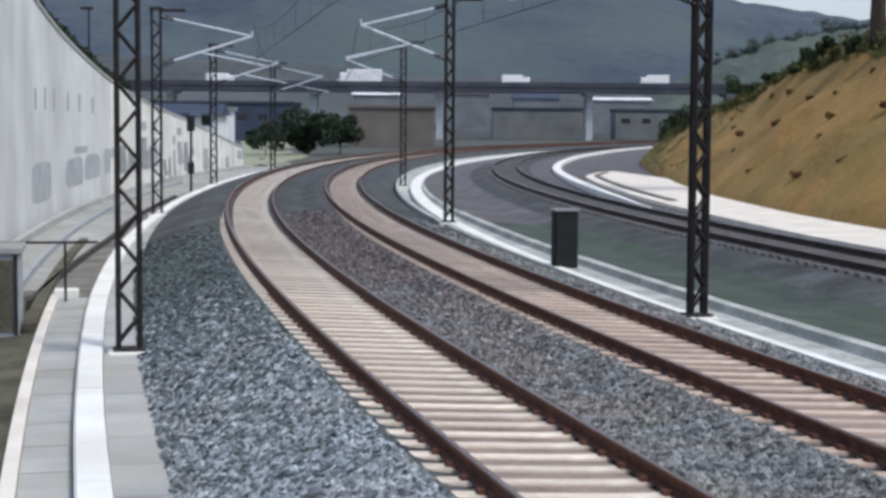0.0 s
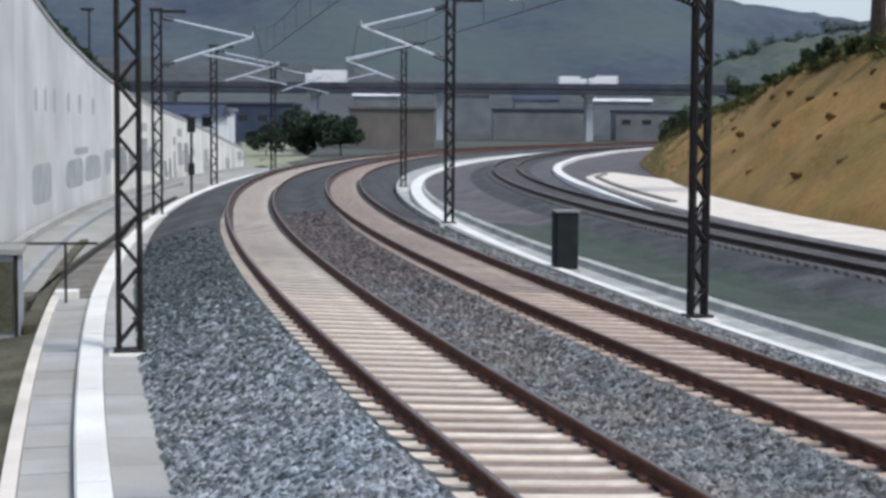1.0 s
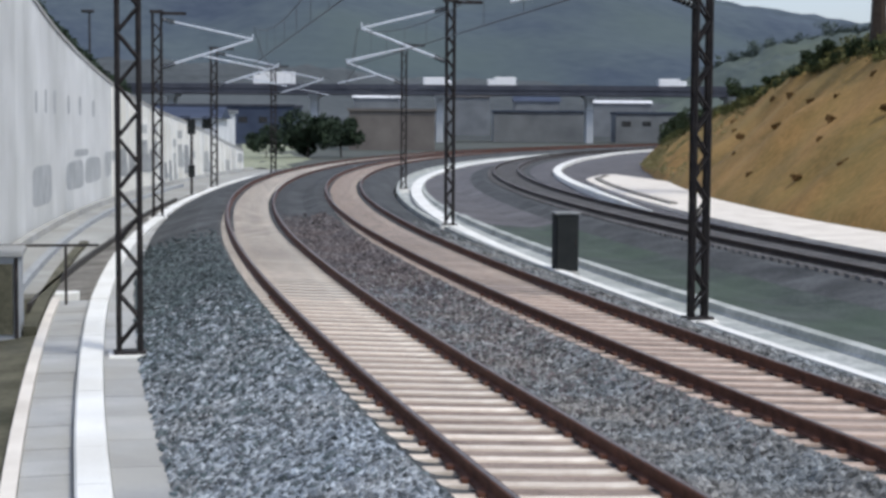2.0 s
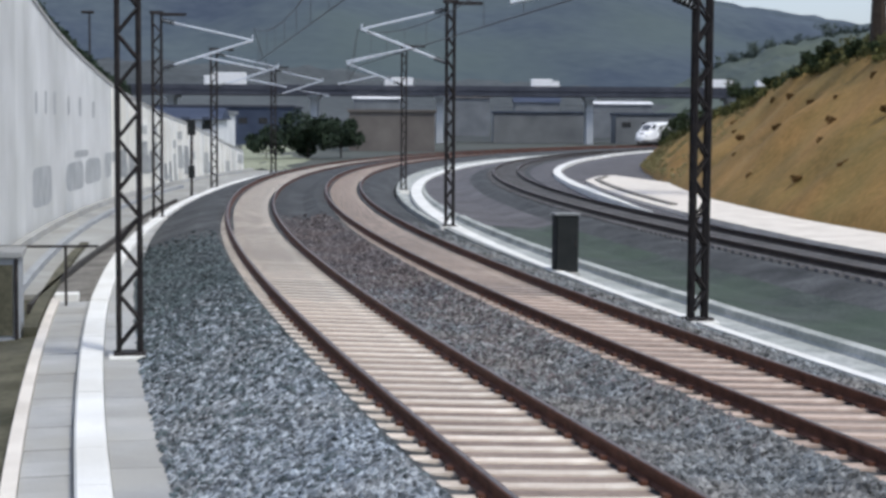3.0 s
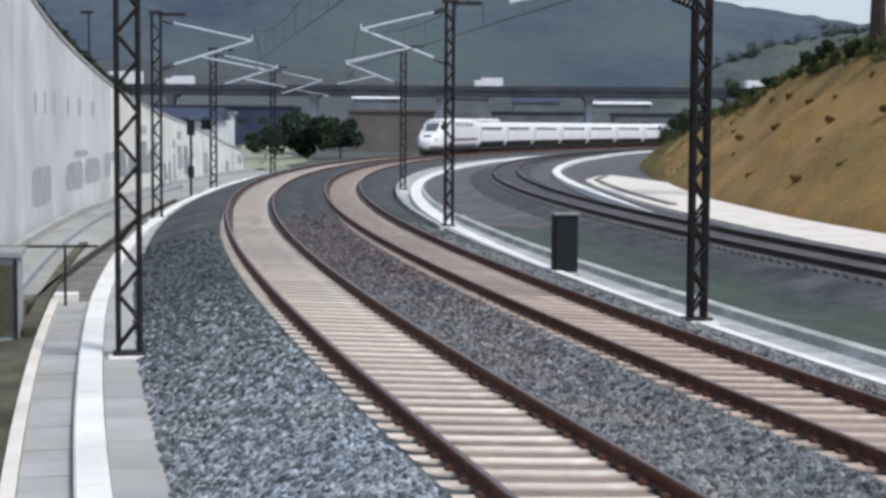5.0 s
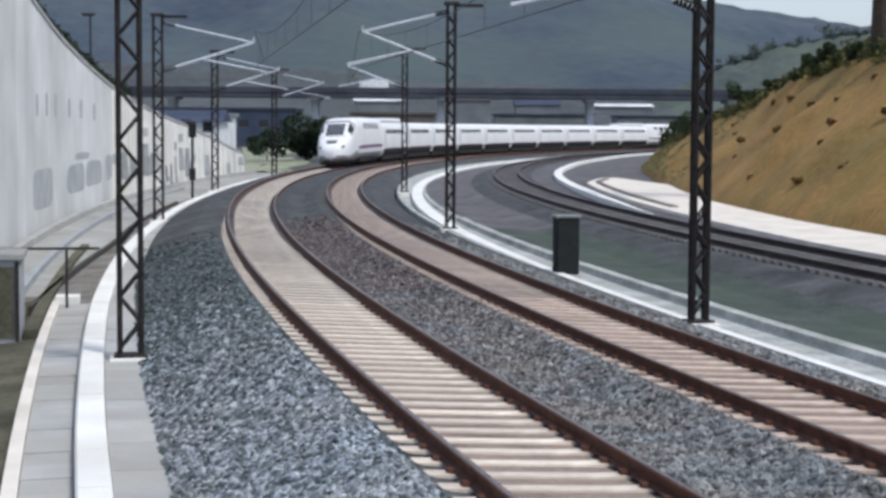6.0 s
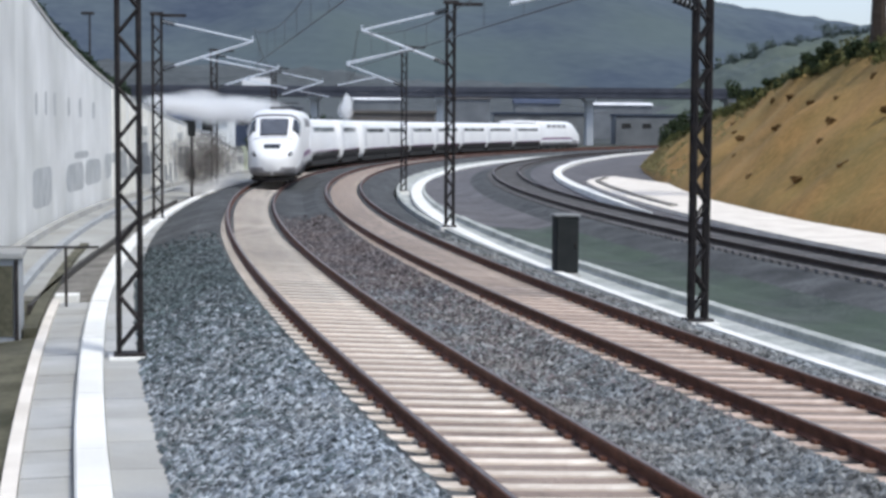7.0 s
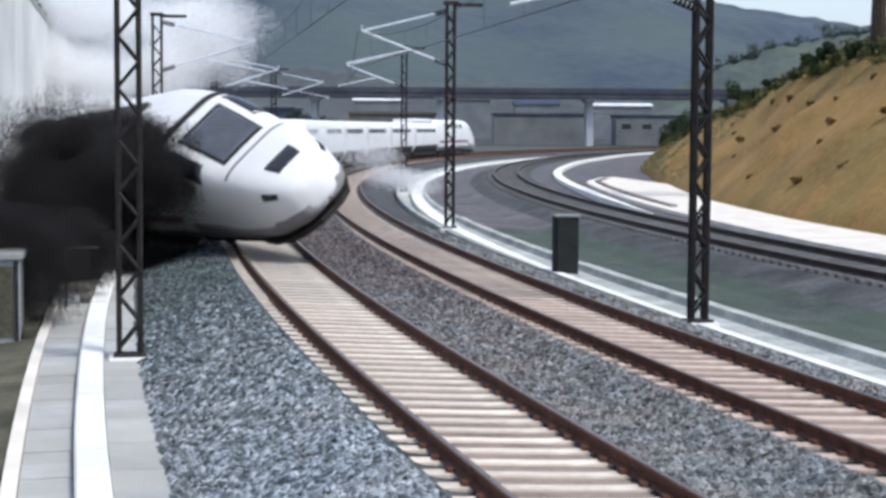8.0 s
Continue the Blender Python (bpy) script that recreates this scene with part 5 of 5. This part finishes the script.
    # Part dust and smoke, part shade over the car body and the verge.
    for i, (half, start, way) in enumerate((
            ((1.6, 1.4, 1.2), 6.95, ((7.25, -13.2, 78, 0.8, 0), (7.5, -13.9, 68, 0.9, 60), (8.0, -11.4, 46.5, 1.2, 120))),
            ((1.7, 1.5, 1.2), 7.1, ((7.4, -13.2, 72, 0.4, 0), (7.5, -13.2, 68, 0.6, 20), (7.75, -11.8, 57, 0.9, 60), (8.0, -9.2, 47.5, 1.3, 120))),
            ((1.9, 1.5, 1.4), 7.2, ((7.5, -14.4, 66, 0.4, 0), (7.75, -13.0, 56, 1.2, 60), (8.0, -11.4, 48.5, 2.5, 120))),
            ((1.9, 1.5, 1.4), 7.35, ((7.6, -14.2, 63, 0.0, 0), (7.8, -12.8, 53, 0.5, 60), (8.0, -12.8, 46, 0.4, 120))),
            ((1.6, 1.4, 1.2), 7.4, ((7.65, -12.0, 60, 0.0, 0), (7.8, -10.5, 54, 0.6, 60), (8.0, -7.9, 47.6, 0.9, 120))),
            ((1.9, 1.5, 1.3), 7.4, ((7.65, -12.6, 60, 0.0, 0), (7.8, -11.4, 52, 0.4, 60), (8.0, -10.2, 46, -0.2, 120))),
            ((1.8, 1.4, 1.0), 7.5, ((7.75, -12.0, 54, -0.2, 0), (7.9, -11.0, 47, 0.0, 20), (8.0, -10.0, 42.5, -0.1, 40))),
            ((1.7, 1.4, 0.9), 7.5, ((7.75, -10.6, 54, -0.4, 0), (7.9, -9.4, 48, -0.2, 20), (8.0, -8.0, 43.5, -0.1, 40))),
            ((1.9, 1.3, 1.2), 7.4, ((7.65, -13.2, 61, 0.4, 0), (7.8, -12.0, 53.5, 0.6, 40), (7.9, -10.9, 47, 2.3, 60), (8.0, -10.2, 43.0, 2.3, 90))),
            ((1.6, 1.2, 1.1), 7.45, ((7.65, -12.4, 60, 0.2, 0), (7.8, -11.2, 54, 0.7, 40), (7.9, -9.0, 47, 2.6, 60), (8.0, -8.5, 43.0, 2.6, 90))),
            ((1.7, 1.2, 1.1), 7.45, ((7.65, -12.2, 58, 0.0, 0), (7.8, -10.4, 53, 0.0, 40), (7.9, -8.8, 47, 1.4, 60), (8.0, -8.7, 41.5, 1.2, 90))),
            ((1.05, 0.8, 0.95), 7.45, ((7.65, -11.4, 57, 0.0, 0), (7.8, -9.8, 52.5, 0.3, 40), (7.9, -7.9, 46.5, 2.4, 60), (8.0, -7.6, 42.6, 2.3, 90))),
            ((1.3, 1.0, 1.1), 7.5, ((7.8, -12.0, 50, -0.2, 0), (7.9, -10.2, 41, 0.2, 20), (8.0, -7.9, 31.5, 0.55, 50))),
            ((1.1, 1.0, 0.8), 7.5, ((7.8, -11.2, 50, -0.3, 0), (7.9, -9.4, 42, 0.0, 20), (8.0, -8.3, 36.0, 0.6, 50))))):
        cloud(DARK, DUST_AND_SHADE, 60 + i, tuple(1.2 * h for h in half), start, way, 42000)
    # Added beside the flank to make its shaded side dark, with some smoke.
    for i, (half, start, way, count) in enumerate((
            ((1.2, 3.6, 1.1), 7.0, ((7.25, -12.2, 82, 1.2, 0), (7.4, -11.4, 74.5, 1.5, 20), (7.6, -10.4, 64.2, 1.6, 30), (7.8, -9.4, 54.3, 1.7, 40), (8.0, -8.9, 45.2, 1.8, 50)), 20000),
            ((1.2, 3.4, 1.2), 7.3, ((7.55, -11.4, 66.5, 0.6, 0), (7.7, -10.2, 59.5, 1.5, 20), (7.8, -9.6, 54.2, 0.9, 30), (8.0, -8.2, 44.4, 2.1, 40)), 30000),
            ((1.3, 1.0, 1.2), 7.5, ((7.75, -10.0, 55, 0.4, 0), (7.9, -8.2, 46.5, 1.8, 20), (8.0, -7.2, 41.0, 2.2, 30)), 30000),
            ((2.0, 1.2, 1.0), 7.6, ((7.8, -11.8, 48, -0.4, 0), (7.9, -10.6, 43, 0.0, 20), (8.0, -9.4, 38.0, 0.2, 30)), 40000))):
        cloud("dark specks for smoke and shade along the power car's flank", DUST_AND_SHADE, 90 + i, tuple(1.15 * h for h in half), start, way, count)
    # Two grey veils imitate the shade on the flank and lower nose.
    cloud("thin grey specks shading the power car's flank", SHADE_GREY, 95, (1.5, 3.0, 1.5), 6.95,
          ((7.25, -11.4, 80, 1.6, 0), (7.4, -10.6, 72.6, 2.1, 10), (7.6, -9.6, 62.2, 2.2, 20), (7.8, -8.6, 52.4, 2.2, 30), (8.0, -8.0, 43.6, 2.3, 40)), 14000)
    cloud("grey specks thickening the shade along the power car's flank", SHADE_GREY, 97, (1.2, 2.0, 1.2), 7.4,
          ((7.6, -9.6, 62.0, 0.8, 0), (7.7, -8.3, 56.0, 1.5, 10), (7.8, -7.3, 50.6, 1.8, 20), (7.9, -6.9, 46.2, 1.9, 30), (8.0, -7.2, 42.4, 2.0, 40)), 30000)
    for i, (half, start, way) in enumerate((
            ((2.6, 3.0, 0.9), 6.75, ((7.0, -7.6, 102, 2.2, 0), (7.5, -7.2, 92, 2.2, 10), (8.0, -5.6, 86, 2.4, 20))),
            ((2.6, 3.0, 0.9), 6.9, ((7.2, -6.6, 104, 1.6, 0), (7.5, -5.8, 98, 1.6, 10), (8.0, -4.2, 92, 1.6, 20))),
            ((2.6, 4.0, 0.7), 7.3, ((7.6, -3.4, 88, 0.8, 0), (7.8, -2.6, 80, 0.9, 10), (8.0, -1.6, 72, 0.9, 20))),
            ((0.5, 0.5, 1.0), 6.6, ((6.8, -6.2, 104, 4.2, 0), (7.0, -6.2, 104, 4.4, 10), (7.5, -7.0, 100, 3.4, 20), (8.0, -7.4, 98, 2.4, 30))))):
        cloud("thin pale haze of dust drifting over the rails", DUST, 70 + i, half, start, way, 16000)

    def road(x, lane, flip):
        return Matrix.Translation((x, 385.0 + lane, 11.3)) @ Matrix.Rotation(math.pi if flip else 0.0, 4, "Z")

    lorry = road_vehicle("lorry", "long white lorry crossing the viaduct", 9.5, 3.6)
    walk(lorry, [(0.0, road(-19.0, -3.5, True)), (0.5, road(-19.6, -3.5, True)), (1.0, road(-27.0, -3.5, True)), (1.5, road(-33.5, -3.5, True)), (2.8, road(-48.0, -3.5, True)), (4.0, road(-61.8, -3.5, True)), (8.0, road(-112, -3.5, True))])
    van = road_vehicle("van", "white van crossing the viaduct", 6.5, 2.7)
    v2, v3, v4 = (copy_thing(van, Matrix()) for _ in range(3))
    walk(van, [(0.0, road(16.8, 3.0, False)), (0.5, road(17.0, 3.0, False)), (1.0, road(30, 3.0, False)), (1.5, road(42.4, 3.0, False)), (8.0, road(205, 3.0, False))])
    walk(v2, [(0.0, road(48.4, -3.0, True)), (0.5, road(47.5, -3.0, True)), (1.0, road(36.5, -3.0, True)), (1.5, road(24.5, -3.0, True)), (8.0, road(-140, -3.0, True))])
    walk(v3, [(0.0, road(-52, 3.0, False)), (3.3, road(31.0, 3.0, False)), (3.5, road(36.0, 3.0, False)), (8.0, road(150, 3.0, False))])
    walk(v4, [(0.0, road(142, -3.0, True)), (3.3, road(55.0, -3.0, True)), (4.5, road(23.5, -3.0, True)), (8.0, road(-70, -3.0, True))])


motions()
